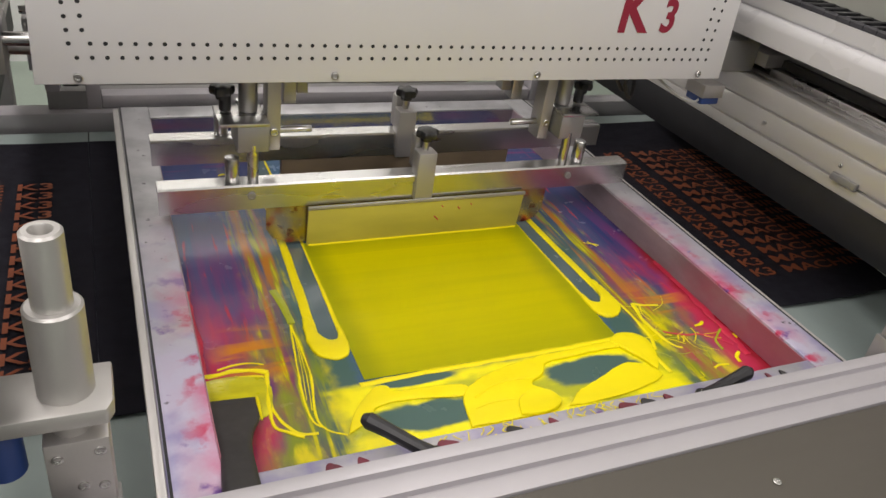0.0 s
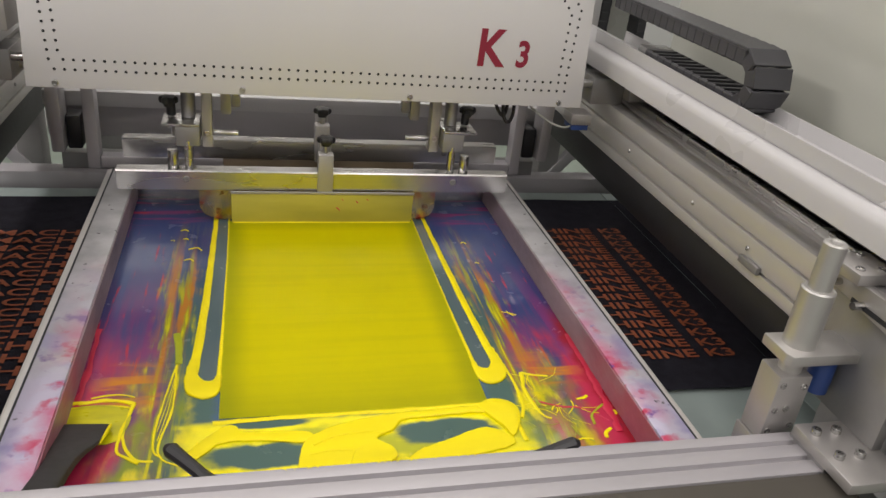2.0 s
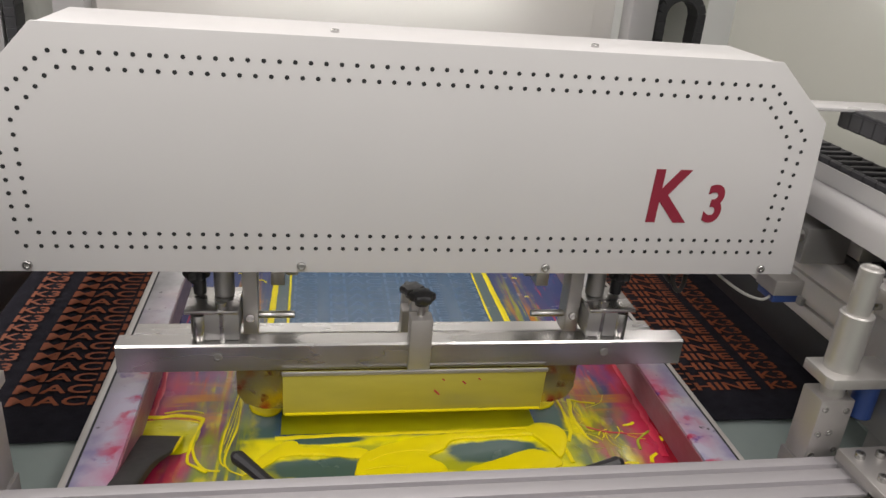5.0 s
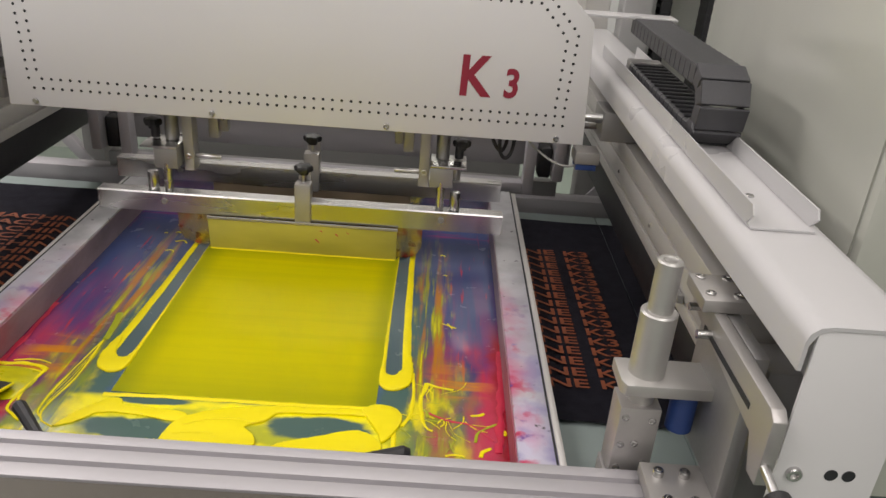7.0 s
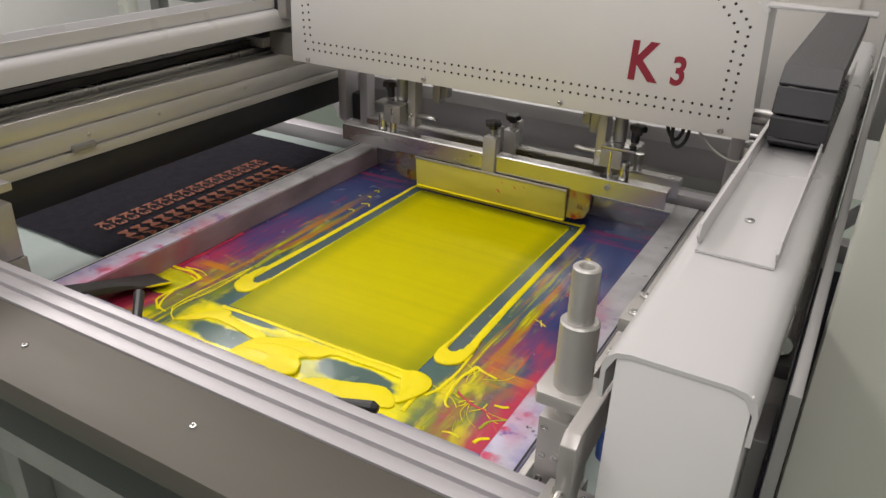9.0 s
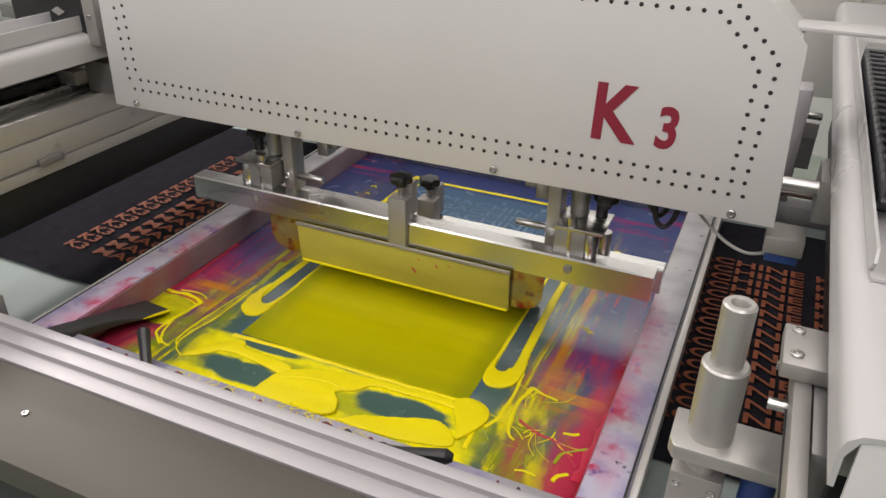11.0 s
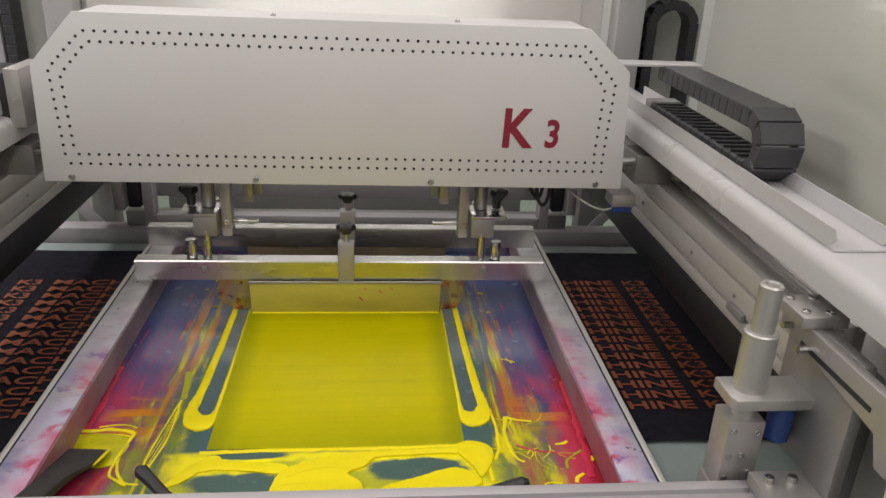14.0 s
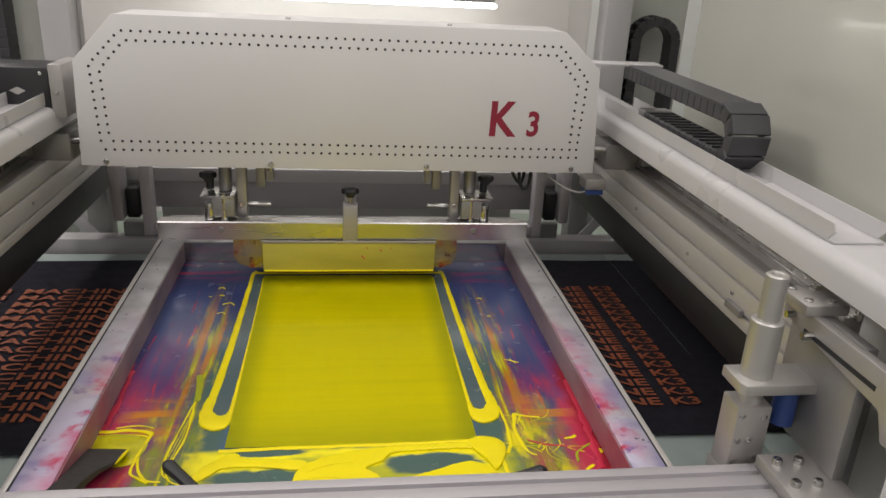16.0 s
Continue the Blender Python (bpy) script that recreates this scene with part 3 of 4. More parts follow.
# ---- ink lying on the mesh ----
def blob(outline, z, h, name, material="yellow", parent=None, rough=0.0):
    """A low pool of ink: rounded rim, slightly uneven top."""
    pts = smooth_path([(*p, 0) for p in outline] + [(*outline[0], 0)], 5)[:-1]
    c = sum(pts, Vector()) / len(pts)
    bm = bmesh.new()
    loops = []
    for s, hh in ((1.0, 0.0), (1.0, 0.45), (0.985, 0.8), (0.95, 1.0), (0.6, 0.92), (0.25, 0.85)):
        loops.append([bm.verts.new((c.x + (p.x - c.x) * s, c.y + (p.y - c.y) * s, z + h * hh + (noise.noise(Vector((p.x * 60 * s, p.y * 60 * s, z))) * h * 0.25 if s < 0.99 else 0))) for p in pts])
    n = len(pts)
    for u, v in zip(loops, loops[1:]):
        for k in range(n):
            bm.faces.new((u[k], u[(k + 1) % n], v[(k + 1) % n], v[k]))
    bm.faces.new(loops[-1])
    return mesh_ob(name, bm, material, parent)


def ridge(pts, r, name, material="yellow", parent=None, z=1.0005, wob=0.38, flat=0.34, taper=1.0):
    """A bead of ink along a line, flattened onto the mesh."""
    path = smooth_path([(*p, 0) for p in pts], 7)
    bm = tube([(p.x + noise.noise(p * 60) * r * wob, p.y + noise.noise(p * 60 + Vector((5, 0, 0))) * r * wob, 0) for p in path], [r * (taper + (1 - taper) * i / len(path)) * (1 + wob * noise.noise(p * 45 + Vector((0, 9, 0)))) for i, p in enumerate(path)], 8)
    bmesh.ops.transform(bm, matrix=Matrix.Translation((0, 0, z)) @ Matrix.Diagonal((1, 1, flat, 1)), verts=bm.verts)
    return mesh_ob(name, bm, material, parent)


pool = thing("yellow_ink", "thick yellow ink ridges and pools lying on the screen mesh", "ink")
for sx in (-1, 1):
    ridge([(sx * 0.168, 0.672), (sx * 0.1745, 0.668), (sx * 0.1755, 0.6), (sx * 0.177, 0.5), (sx * 0.180, 0.35), (sx * 0.186, 0.2)], 0.0060, "ink_ridge", parent=pool, wob=0.15, flat=0.25, taper=0.4)
    ridge([(sx * 0.1545, 0.645), (sx * 0.1535, 0.45), (sx * 0.1545, 0.30), (sx * 0.157, 0.19)], 0.0030, "ink_ridge", parent=pool, wob=0.2, flat=0.3, taper=0.45)
ridge([(-0.16, 0.128), (-0.1, 0.130), (0, 0.131), (0.1, 0.132), (0.155, 0.134)], 0.0035, "ink_ridge", parent=pool)
ridge([(-0.172, 0.668), (-0.1, 0.666), (0.0, 0.667), (0.1, 0.666), (0.172, 0.668)], 0.0036, "ink_ridge", parent=pool, wob=0.25, flat=0.3)
# the front pools between the stencil and the frame
def pool_shape(outline, h, z=1.0004):
    pts = smooth_path([(*p, 0) for p in outline] + [(*outline[0], 0)], 6)[:-1]
    bm = bmesh.new()
    vs = []
    for p in pts:
        w = Vector((noise.noise(p * 120), noise.noise(p * 120 + Vector((7, 0, 0))), 0)) * 0.0012
        vs.append(bm.verts.new((p.x + w.x, p.y + w.y, z)))
    f = bm.faces.new(vs)
    g = bmesh.ops.extrude_face_region(bm, geom=[f])
    top = [v for v in g["geom"] if isinstance(v, bmesh.types.BMVert)]
    for v in top:
        v.co.z = z + h
    tf = [q for q in g["geom"] if isinstance(q, bmesh.types.BMFace)]
    bmesh.ops.bevel(bm, geom=[e for q in tf for e in q.edges], offset=h * 0.8, segments=3, affect="EDGES", profile=0.5)
    bmesh.ops.triangulate(bm, faces=[q for q in bm.faces if len(q.verts) > 4])
    return mesh_ob("ink_pool", bm, "yellow", pool)


for sx in (-1, 1):
    pool_shape([(sx * x, y) for x, y in ((0.1905, 0.245), (0.1945, 0.210), (0.191, 0.184), (0.176, 0.171), (0.161, 0.172), (0.1535, 0.186), (0.153, 0.215), (0.1575, 0.222), (0.161, 0.205), (0.171, 0.202), (0.1795, 0.216), (0.183, 0.245))][::sx], 0.0028)
pool_shape([(-0.074, 0.045), (-0.066, 0.084), (-0.049, 0.101), (-0.027, 0.111), (0.007, 0.120), (0.06, 0.126), (0.128, 0.129), (0.150, 0.130), (0.150, 0.118), (0.124, 0.118), (0.084, 0.116), (0.047, 0.113), (0.034, 0.098), (0.014, 0.086), (0.026, 0.072), (0.022, 0.05), (-0.02, 0.044)], 0.0025)
pool_shape([(0.037, 0.047), (0.058, 0.064), (0.085, 0.074), (0.115, 0.086), (0.140, 0.092), (0.160, 0.080), (0.164, 0.062), (0.121, 0.05), (0.074, 0.046)], 0.0016)
pool_shape([(-0.19, 0.066), (-0.178, 0.089), (-0.158, 0.112), (-0.143, 0.122), (-0.134, 0.119), (-0.128, 0.110), (-0.094, 0.108), (-0.056, 0.102), (-0.062, 0.088), (-0.106, 0.094), (-0.132, 0.096), (-0.152, 0.093), (-0.172, 0.074)], 0.0016)
blob([(-0.02, 0.046), (-0.012, 0.066), (0.008, 0.076), (0.026, 0.070), (0.03, 0.052), (0.005, 0.042)], 1.0020, 0.003, "ink_pool", parent=pool)
ridge([(-0.055, 0.080), (-0.03, 0.092), (0.0, 0.096), (0.02, 0.092)], 0.0012, "ink_ridge", parent=pool, z=1.0032)
ridge([(-0.06, 0.066), (-0.035, 0.070), (-0.015, 0.068)], 0.001, "ink_ridge", parent=pool, z=1.0032)
blob([(0.138, 0.128), (0.155, 0.140), (0.178, 0.134), (0.186, 0.116), (0.178, 0.090), (0.166, 0.074), (0.160, 0.090), (0.150, 0.108)], 1.0006, 0.0028, "ink_pool", parent=pool)
for pts, r in (([(0.165, 0.12), (0.176, 0.10), (0.180, 0.066)], 0.003), ([(0.194, 0.21), (0.197, 0.16), (0.194, 0.125), (0.186, 0.105)], 0.0022), ([(-0.205, 0.238), (-0.203, 0.16), (-0.212, 0.10), (-0.207, 0.078), (-0.19, 0.066)], 0.0012),
               ([(-0.205, 0.238), (-0.212, 0.18), (-0.218, 0.12), (-0.216, 0.09), (-0.208, 0.08)], 0.0011), ([(-0.204, 0.225), (-0.207, 0.16), (-0.214, 0.105)], 0.0005), ([(-0.2045, 0.22), (-0.209, 0.17), (-0.2155, 0.12)], 0.0004),
               ([(-0.245, 0.160), (-0.249, 0.115), (-0.235, 0.082), (-0.215, 0.075)], 0.0016)):
    ridge(pts, r, "ink_trail", parent=pool, wob=0.5, flat=0.3)
olive = mat("thin_olive_ink", (0.38, 0.42, 0.005), 0.3, vary=0.3, scale=60, bump=0.15, bscale=120, coat=0.2, stretch=(1, 0.3, 1))
ridge([(-0.211, 0.305), (-0.205, 0.27), (-0.2035, 0.24)], 0.0045, "ink_smear", olive, pool, wob=0.3, flat=0.12)
# the rim left round the spatula's blade
for pts, r in (([(-0.322, 0.088), (-0.321, 0.13), (-0.316, 0.170)], 0.0022), ([(-0.318, 0.170), (-0.29, 0.176), (-0.262, 0.175), (-0.243, 0.168)], 0.0026), ([(-0.244, 0.168), (-0.249, 0.14), (-0.253, 0.104)], 0.0020),
               ([(-0.312, 0.164), (-0.28, 0.168), (-0.248, 0.162)], 0.0012), ([(-0.29, 0.182), (-0.262, 0.186), (-0.245, 0.180)], 0.0010), ([(-0.253, 0.104), (-0.248, 0.088), (-0.228, 0.074)], 0.0018)):
    ridge(pts, r, "ink_crest", parent=pool, wob=0.7, flat=0.6)
heap = pool_shape([(-0.316, 0.110), (-0.313, 0.164), (-0.250, 0.161), (-0.255, 0.108)], 0.0008)
heap.data.materials.clear()
heap.data.materials.append(mat("mottled_yellow_ink", (0.62, 0.58, 0.0), 0.3, vary=0.42, scale=55, bump=0.15, bscale=90, stretch=(0.4, 1, 1), coat=0.2))
rng = random.Random(5)
for k in range(30):
    a = rng.uniform(0, 6.28)
    x0, y0 = 0.235 + rng.gauss(0, 0.022), 0.125 + rng.gauss(0, 0.026)
    if k < 8:
        x0, y0 = rng.uniform(0.20, 0.30), rng.uniform(0.06, 0.14)
    ln = rng.uniform(0.008, 0.03)
    pts = [(x0, y0), (x0 + ln * math.cos(a), y0 + ln * math.sin(a) * 0.8), (x0 + ln * 1.7 * math.cos(a + 0.25), y0 + ln * 1.4 * math.sin(a + 0.25))]
    pts = [(min(max(px, 0.18), 0.304), min(max(py, 0.05), 0.2)) for px, py in pts]
    ridge(pts, rng.uniform(0.0003, 0.0008) if k > 5 else 0.0016, "ink_splash", olive if k % 3 == 0 else "yellow", pool, wob=0.8, flat=0.3)
ridge([(0.212, 0.19), (0.206, 0.15), (0.212, 0.11), (0.222, 0.10)], 0.0024, "ink_splash", parent=pool, wob=0.5)
ridge([(0.212, 0.19), (0.225, 0.184), (0.245, 0.18)], 0.0018, "ink_splash", parent=pool, wob=0.5)
ridge([(0.228, 0.334), (0.24, 0.329), (0.248, 0.324)], 0.0010, "ink_splash", parent=pool, wob=0.5)
ridge([(0.236, 0.336), (0.243, 0.322)], 0.0009, "ink_splash", parent=pool, wob=0.5)
for px, py, ln in ((-0.228, 0.60, 0.012), (-0.222, 0.57, 0.008), (-0.24, 0.565, 0.006), (-0.212, 0.535, 0.02), (-0.216, 0.50, 0.014), (0.222, 0.55, 0.008), (0.228, 0.48, 0.006)):
    ridge([(px, py), (px + ln * 0.6, py + ln * 0.3), (px + ln, py - ln * 0.2)], 0.0013, "ink_splash", parent=pool, wob=0.6)
redp = thing("crimson_ink", "clotted crimson ink along the inside of the screen frame", "ink")
for pts, r in (([(0.306, 0.27), (0.304, 0.2), (0.300, 0.13), (0.296, 0.07)], 0.006), ([(-0.304, 0.32), (-0.302, 0.24), (-0.303, 0.17)], 0.004), ([(0.21, 0.135), (0.24, 0.12), (0.265, 0.115), (0.29, 0.09)], 0.0018),
               ([(-0.30, 0.17), (-0.308, 0.12), (-0.31, 0.06)], 0.004)):
    ridge(pts, r * 0.8, "ink_clot", "redink", redp, wob=0.7, flat=0.2)
# threads of dried ink hanging over the front bar of the frame
dried = thing("dried_ink", "dried crusts and threads of ink on the frame's front bar", "ink")
for k in range(46):
    x0 = rng.uniform(-0.13, 0.10)
    y0 = rng.uniform(-0.004, 0.012)
    ridge([(x0, y0), (x0 + rng.uniform(-0.006, 0.006), y0 - 0.004), (x0 + rng.uniform(-0.008, 0.008), y0 - rng.uniform(0.006, 0.012))], 0.0005, "thread", "yellow", dried, z=1.0405, wob=0.6)
crust_mat = mat("dried_maroon_ink", (0.19, 0.03, 0.05), 0.5, vary=0.4, scale=90, bump=0.4, bscale=300)
for x0, s, mt in ((-0.125, 0.012, "redink"), (-0.06, 0.010, "rubber"), (0.062, 0.013, "redink"), (0.085, 0.009, "rubber"), (0.11, 0.006, "redink"), (-0.02, 0.005, "redink"), (-0.20, 0.006, "redink"), (-0.225, 0.008, "redink"), (0.26, 0.004, "rubber"), (0.24, 0.003, "redink")):
    blob([(x0 - s, -0.008), (x0 - s * 0.5, 0.002), (x0 + s * 0.3, 0.0), (x0 + s, -0.006), (x0 + s * 0.6, -0.016), (x0 - s * 0.5, -0.016)], 1.0400, 0.0018, "crust", crust_mat if mt == "redink" else mt, dried)

# yellow film before the squeegee, in strips that it gathers and spreads
NF, FY0, FY1 = 16, 0.134, 0.652
film_strips = []
FD = (FY1 - FY0) / NF
FILM = [film_material("ink_film", a, b, FD) for a, b in ((0.62, 0.80), (0.80, 0.94), (0.94, 1.0), (1.0, 1.0), (0.95, 0.6))]
for k in range(NF):
    d = (FY1 - FY0) / NF
    bm = bmesh.new()
    nx = 40
    top, bot = [], []
    for i in range(nx + 1):
        x = -0.1535 + 0.307 * i / nx
        e0, e1 = (noise.noise(Vector((x * 40, k * 3.1 + s, 0))) * 0.0008 for s in (0, 1))
        bot.append(bm.verts.new((x, e0, 0)))
        top.append(bm.verts.new((x, d * 1.04 + e1, -0.00012)))
    for i in range(nx):
        bm.faces.new((bot[i], bot[i + 1], top[i + 1], top[i]))
    bmesh.ops.solidify(bm, geom=list(bm.faces), thickness=0.0004)
    st = tagged(mesh_ob("ink_film_strip", bm, FILM[4 if k == NF - 1 else min(3, k)]), "smooth band of wet yellow ink on the stencil", "ink", "bands of yellow ink film")
    film_strips.append((st, FY0 + d * k))

# ---- palette knife, clamp levers, front beam ----
knife = thing("ink_spatula", "black ink spatula smeared with yellow, resting on the screen frame", "spatula")
bm = bmesh.new()
prof = ((0.0, 0.0265, 0.0016), (0.006, 0.0275, 0.0022), (0.030, 0.027, 0.003), (0.045, 0.024, 0.004), (0.060, 0.018, 0.005), (0.078, 0.0145, 0.007), (0.10, 0.0135, 0.008), (0.14, 0.0145, 0.009), (0.168, 0.0145, 0.009), (0.173, 0.011, 0.006))
loops = []
for i, (u, w, h) in enumerate(prof):
    lp = []
    for k in range(16):
        a = 2 * math.pi * k / 16
        jit = 0.002 * noise.noise(Vector((k, 0, 7))) if i == 0 else 0
        lp.append(bm.verts.new((w * math.copysign(abs(math.cos(a)) ** 0.6, math.cos(a)), -u + jit * 2, h * math.copysign(abs(math.sin(a)) ** 0.6, math.sin(a)))))
    loops.append(lp)
for u, v in zip(loops, loops[1:]):
    for k in range(16):
        bm.faces.new((u[k], u[(k + 1) % 16], v[(k + 1) % 16], v[k]))
bm.faces.new(loops[0])
bm.faces.new(loops[-1])
KM = pose(-0.288, 0.131, 1.0055, -15, 0, -4)
bmesh.ops.transform(bm, matrix=KM, verts=bm.verts)
part("blade", bm, "rubber", knife)
for sx, y0 in ((-1, -0.002), (1, -0.004)):
    part("ink_smear", tube([KM @ Vector((sx * 0.0268, y0 - s, 0.001)) for s in (-0.002, 0.012, 0.026, 0.04)], [0.0016, 0.002, 0.0016, 0.0006], 8), "yellow", knife)

def clamp_lever(x, y, z, turn):
    t = thing("clamp_lever", "black tapered clamping lever on the screen holder", "lever", "clamp levers of the screen")
    m = pose(x, y, z, 0, 0, turn)
    bm = bmesh.new()
    add_cyl(bm, (0, 0, -0.012), (0, 0, 0.006), 0.009, 0.008, 16, 0.001)
    part("hub", bm, "black", t).matrix_basis = m
    b2 = tube([(0.0, 0, 0.002), (0.02, 0, 0.004), (0.045, 0, 0.008), (0.062, 0, 0.010), (0.068, 0, 0.010)], [0.0065, 0.006, 0.0065, 0.0075, 0.004], 10)
    part("handle", b2, "black", t).matrix_basis = m
    part("screw", bolt(0, 0, 0.006, 0.004, 0.002), "steel", t).matrix_basis = m
    return t


clamp_lever(-0.146, -0.024, 1.0525, 135)
clamp_lever(0.132, -0.022, 1.0525, 10)

beam = thing("front_beam", "grooved aluminium extrusion across the machine's front", "beam")
BZ = 1.09
pts = [(-0.046, BZ - 0.05), (-0.046, BZ), (-0.058, BZ), (-0.058, BZ - 0.006), (-0.064, BZ - 0.006), (-0.064, BZ), (-0.080, BZ), (-0.080, BZ - 0.006), (-0.086, BZ - 0.006), (-0.086, BZ), (-0.102, BZ), (-0.102, BZ - 0.05)]
part("extrusion", prism(pts, -1.15, 0.43, 0.0006, "x"), "alu", beam)
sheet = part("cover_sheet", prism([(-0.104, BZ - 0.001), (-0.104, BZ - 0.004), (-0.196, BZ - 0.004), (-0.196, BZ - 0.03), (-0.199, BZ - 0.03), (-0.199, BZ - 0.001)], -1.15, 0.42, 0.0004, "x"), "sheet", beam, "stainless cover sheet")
for x in (-0.9, -0.66, -0.41, -0.162, 0.088, 0.335):
    part("screw", bolt(x, -0.150, BZ - 0.001, 0.0035, 0.002), "steel", beam)
part("web", box(-1.15, 0.42, -0.19, -0.106, BZ - 0.09, BZ - 0.0045, 0.001), "black", beam)
part("under_rail", box(-1.15, 0.42, -0.17, -0.06, BZ - 0.16, BZ - 0.1, 0.002), "dull", beam)
for x in (-1.0, 0.38):
    part("leg", box(x - 0.03, x + 0.03, -0.14, -0.08, 0, BZ - 0.16, 0.003), "wall", beam)


# ---- side rails, covers and the screen's adjusting posts (mirrored) ----
def side_rail(s):
    nm = "beside the screen"
    X = lambda a, b: (min(s * a, s * b), max(s * a, s * b))
    r = thing("guide_rail", "long grooved aluminium guide rail " + nm, "guide rail", "guide rails")
    pts = [(0.493, 1.134), (0.493, 1.150), (0.499, 1.150), (0.499, 1.154), (0.493, 1.154), (0.493, 1.185), (0.499, 1.185), (0.499, 1.189), (0.493, 1.189), (0.493, 1.217), (0.520, 1.217), (0.520, 1.211), (0.526, 1.211), (0.526, 1.217), (0.556, 1.217), (0.556, 1.134)]
    part("extrusion", prism([(s * u, v) for u, v in pts], 0.03, 1.05, 0.0006), "alu_y", r)
    part("belly", box(*X(0.497, 0.555), 0.04, 1.04, 1.075, 1.132, 0.002), "black", r)
    part("linear_rail", box(*X(0.534, 0.552), 0.02, 1.05, 1.2175, 1.229, 0.002), "steel", r)
    part("back_web", box(*X(0.558, 0.566), -0.1, 1.05, 1.10, 1.285, 0.001), "dull", r)
    part("belt_strip", box(*X(0.545, 0.555), 0.0, 1.05, 1.231, 1.243, 0.001), "rubber", r, "black toothed drive belt")
    part("shaft", cyl((s * 0.545, 0.0, 1.259), (s * 0.545, 1.05, 1.259), 0.008), "steel", r)
    part("stop", box(*X(0.486, 0.4925), 0.165, 0.205, 1.150, 1.160, 0.001), "dull", r)
    for y in (0.2, 0.34, 0.55, 0.8):
        part("screw", bolt(s * 0.4925, y, 1.170, 0.003, 0.002, (-s, 0, 0)), "steel", r)
    for y, z in ((0.0, 1.19), (1.0, 1.074)):
        part("support", box(*X(0.51, 0.555), y - 0.025, y + 0.027, 0.0, z, 0.002), "dull", r)
    c = thing("rail_cover", "white rounded sheet-metal cover over the guide rail", "cover", "rail covers")
    pr = [(0.462, 1.280), (0.462, 1.302), (0.464, 1.309), (0.470, 1.314), (0.478, 1.3155), (0.588, 1.3155), (0.596, 1.314), (0.602, 1.309), (0.604, 1.302), (0.604, 1.280), (0.601, 1.280), (0.601, 1.300), (0.596, 1.310), (0.588, 1.3125), (0.478, 1.3125), (0.470, 1.310), (0.465, 1.300), (0.465, 1.280)]
    w = 0.547
    pr = [(u - 0.004 if u < 0.5 else u - (0.604 - w), v - 0.0035) for u, v in pr]
    part("shell", prism([(s * u, v) for u, v in pr], -0.152 if s > 0 else -0.5, 1.02), "cover", c)
    if s > 0:
        part("front_plate", box(*X(0.466, 0.543), -0.151, -0.148, 0.98, 1.3085, 0.0008), "white", c)
    if s < 0:
        part("end_cap", box(*X(0.464, 0.541), -0.4985, -0.4955, 1.277, 1.308, 0.0008), "white", c)
    if s > 0:
        part("side_plate", box(*X(0.540, 0.543), -0.1475, 0.02, 1.0, 1.3075, 0.0008), "white", c)
    for dx, dz, rr in ((0.508, 1.188, 0.005), (0.521, 1.188, 0.005)) if s > 0 else ():
        part("hole", cyl((s * dx, -0.1515, dz), (s * dx, -0.1511, dz), rr, n=16), "dark", c)
    if s > 0:
        part("cap_screw", bolt(s * 0.480, -0.151, 1.188, 0.006, 0.004, (0, -1, 0)), "steel", c)
    # tray that carries the cable chain
    t = thing("chain_tray", "white sheet-metal tray on the rail cover", "tray", "cable chain trays")
    bm = bmesh.new()
    add_box(bm, *X(0.473, 0.528), 0.005, 0.72, 1.3125, 1.3145)
    part("base", bm, "cover", t)
    for u in (0.472, 0.527):
        part("side_lip", prism([(0.016, 1.3147), (0.005, 1.325), (0.010, 1.333), (0.72, 1.333), (0.72, 1.3147)], min(s * u, s * (u + 0.002)), max(s * u, s * (u + 0.002)), 0, "x"), "cover", t)
    part("screw", bolt(s * 0.498, 0.080, 1.3145, 0.004, 0.002), "steel", t)

    p = thing("register_post", "satin aluminium register post on its adjusting block", "post", "register posts", at=(-s * 0.002, -0.003, -0.0055))
    px, py = s * 0.4045, -0.02
    bm = bmesh.new()
    n = 28
    prof2 = ((0.0055, 1.278), (0.0055, 1.2965), (0.0065, 1.298), (0.0095, 1.298), (0.011, 1.2965), (0.011, 1.250), (0.0145, 1.250), (0.0160, 1.2485), (0.0160, 1.188))
    loops = [[bm.verts.new((px + rr * math.cos(2 * math.pi * k / n), py + rr * math.sin(2 * math.pi * k / n), z)) for k in range(n)] for rr, z in prof2]
    for u, v in zip(loops, loops[1:]):
        for k in range(n):
            bm.faces.new((u[k], u[(k + 1) % n], v[(k + 1) % n], v[k]))
    bm.faces.new(loops[0])
    part("sleeve", bm, "satin", p)
    part("flange", prism([(s * 0.383, -0.044), (s * 0.379, -0.036), (s * 0.379, 0.0), (s * 0.46, 0.0), (s * 0.46, -0.044)], 1.176, 1.188, 0.0015, "z"), "satin", p)
    part("spindle", cyl((px, py, 1.15), (px, py, 1.176), 0.0115), "satin", p)
    part("guide_block", box(*X(0.384, 0.421), -0.036, -0.003, 1.080, 1.158, 0.0015), "plate", p)
    for dx, dz in ((0.390, 1.148), (0.390, 1.118), (0.390, 1.092), (0.414, 1.146), (0.402, 1.12), (0.414, 1.098)):
        part("screw", bolt(s * dx, -0.036, dz, 0.0035, 0.0012, (0, -1, 0)), "steel", p)
    part("air_fitting", cyl((s * 0.444, -0.02, 1.13), (s * 0.444, -0.02, 1.172), 0.012), "blue", p)
    # Darker steel than its neighbours: shade under the cover, put into its colour.
    part("riser_plate", box(*X(0.458, 0.470), -0.095, 0.02, 1.112, 1.255, 0.0012), "dull", p)
    part("cap_block", box(*X(0.436, 0.482), -0.03, 0.02, 1.256, 1.268, 0.0015), "plate", p)
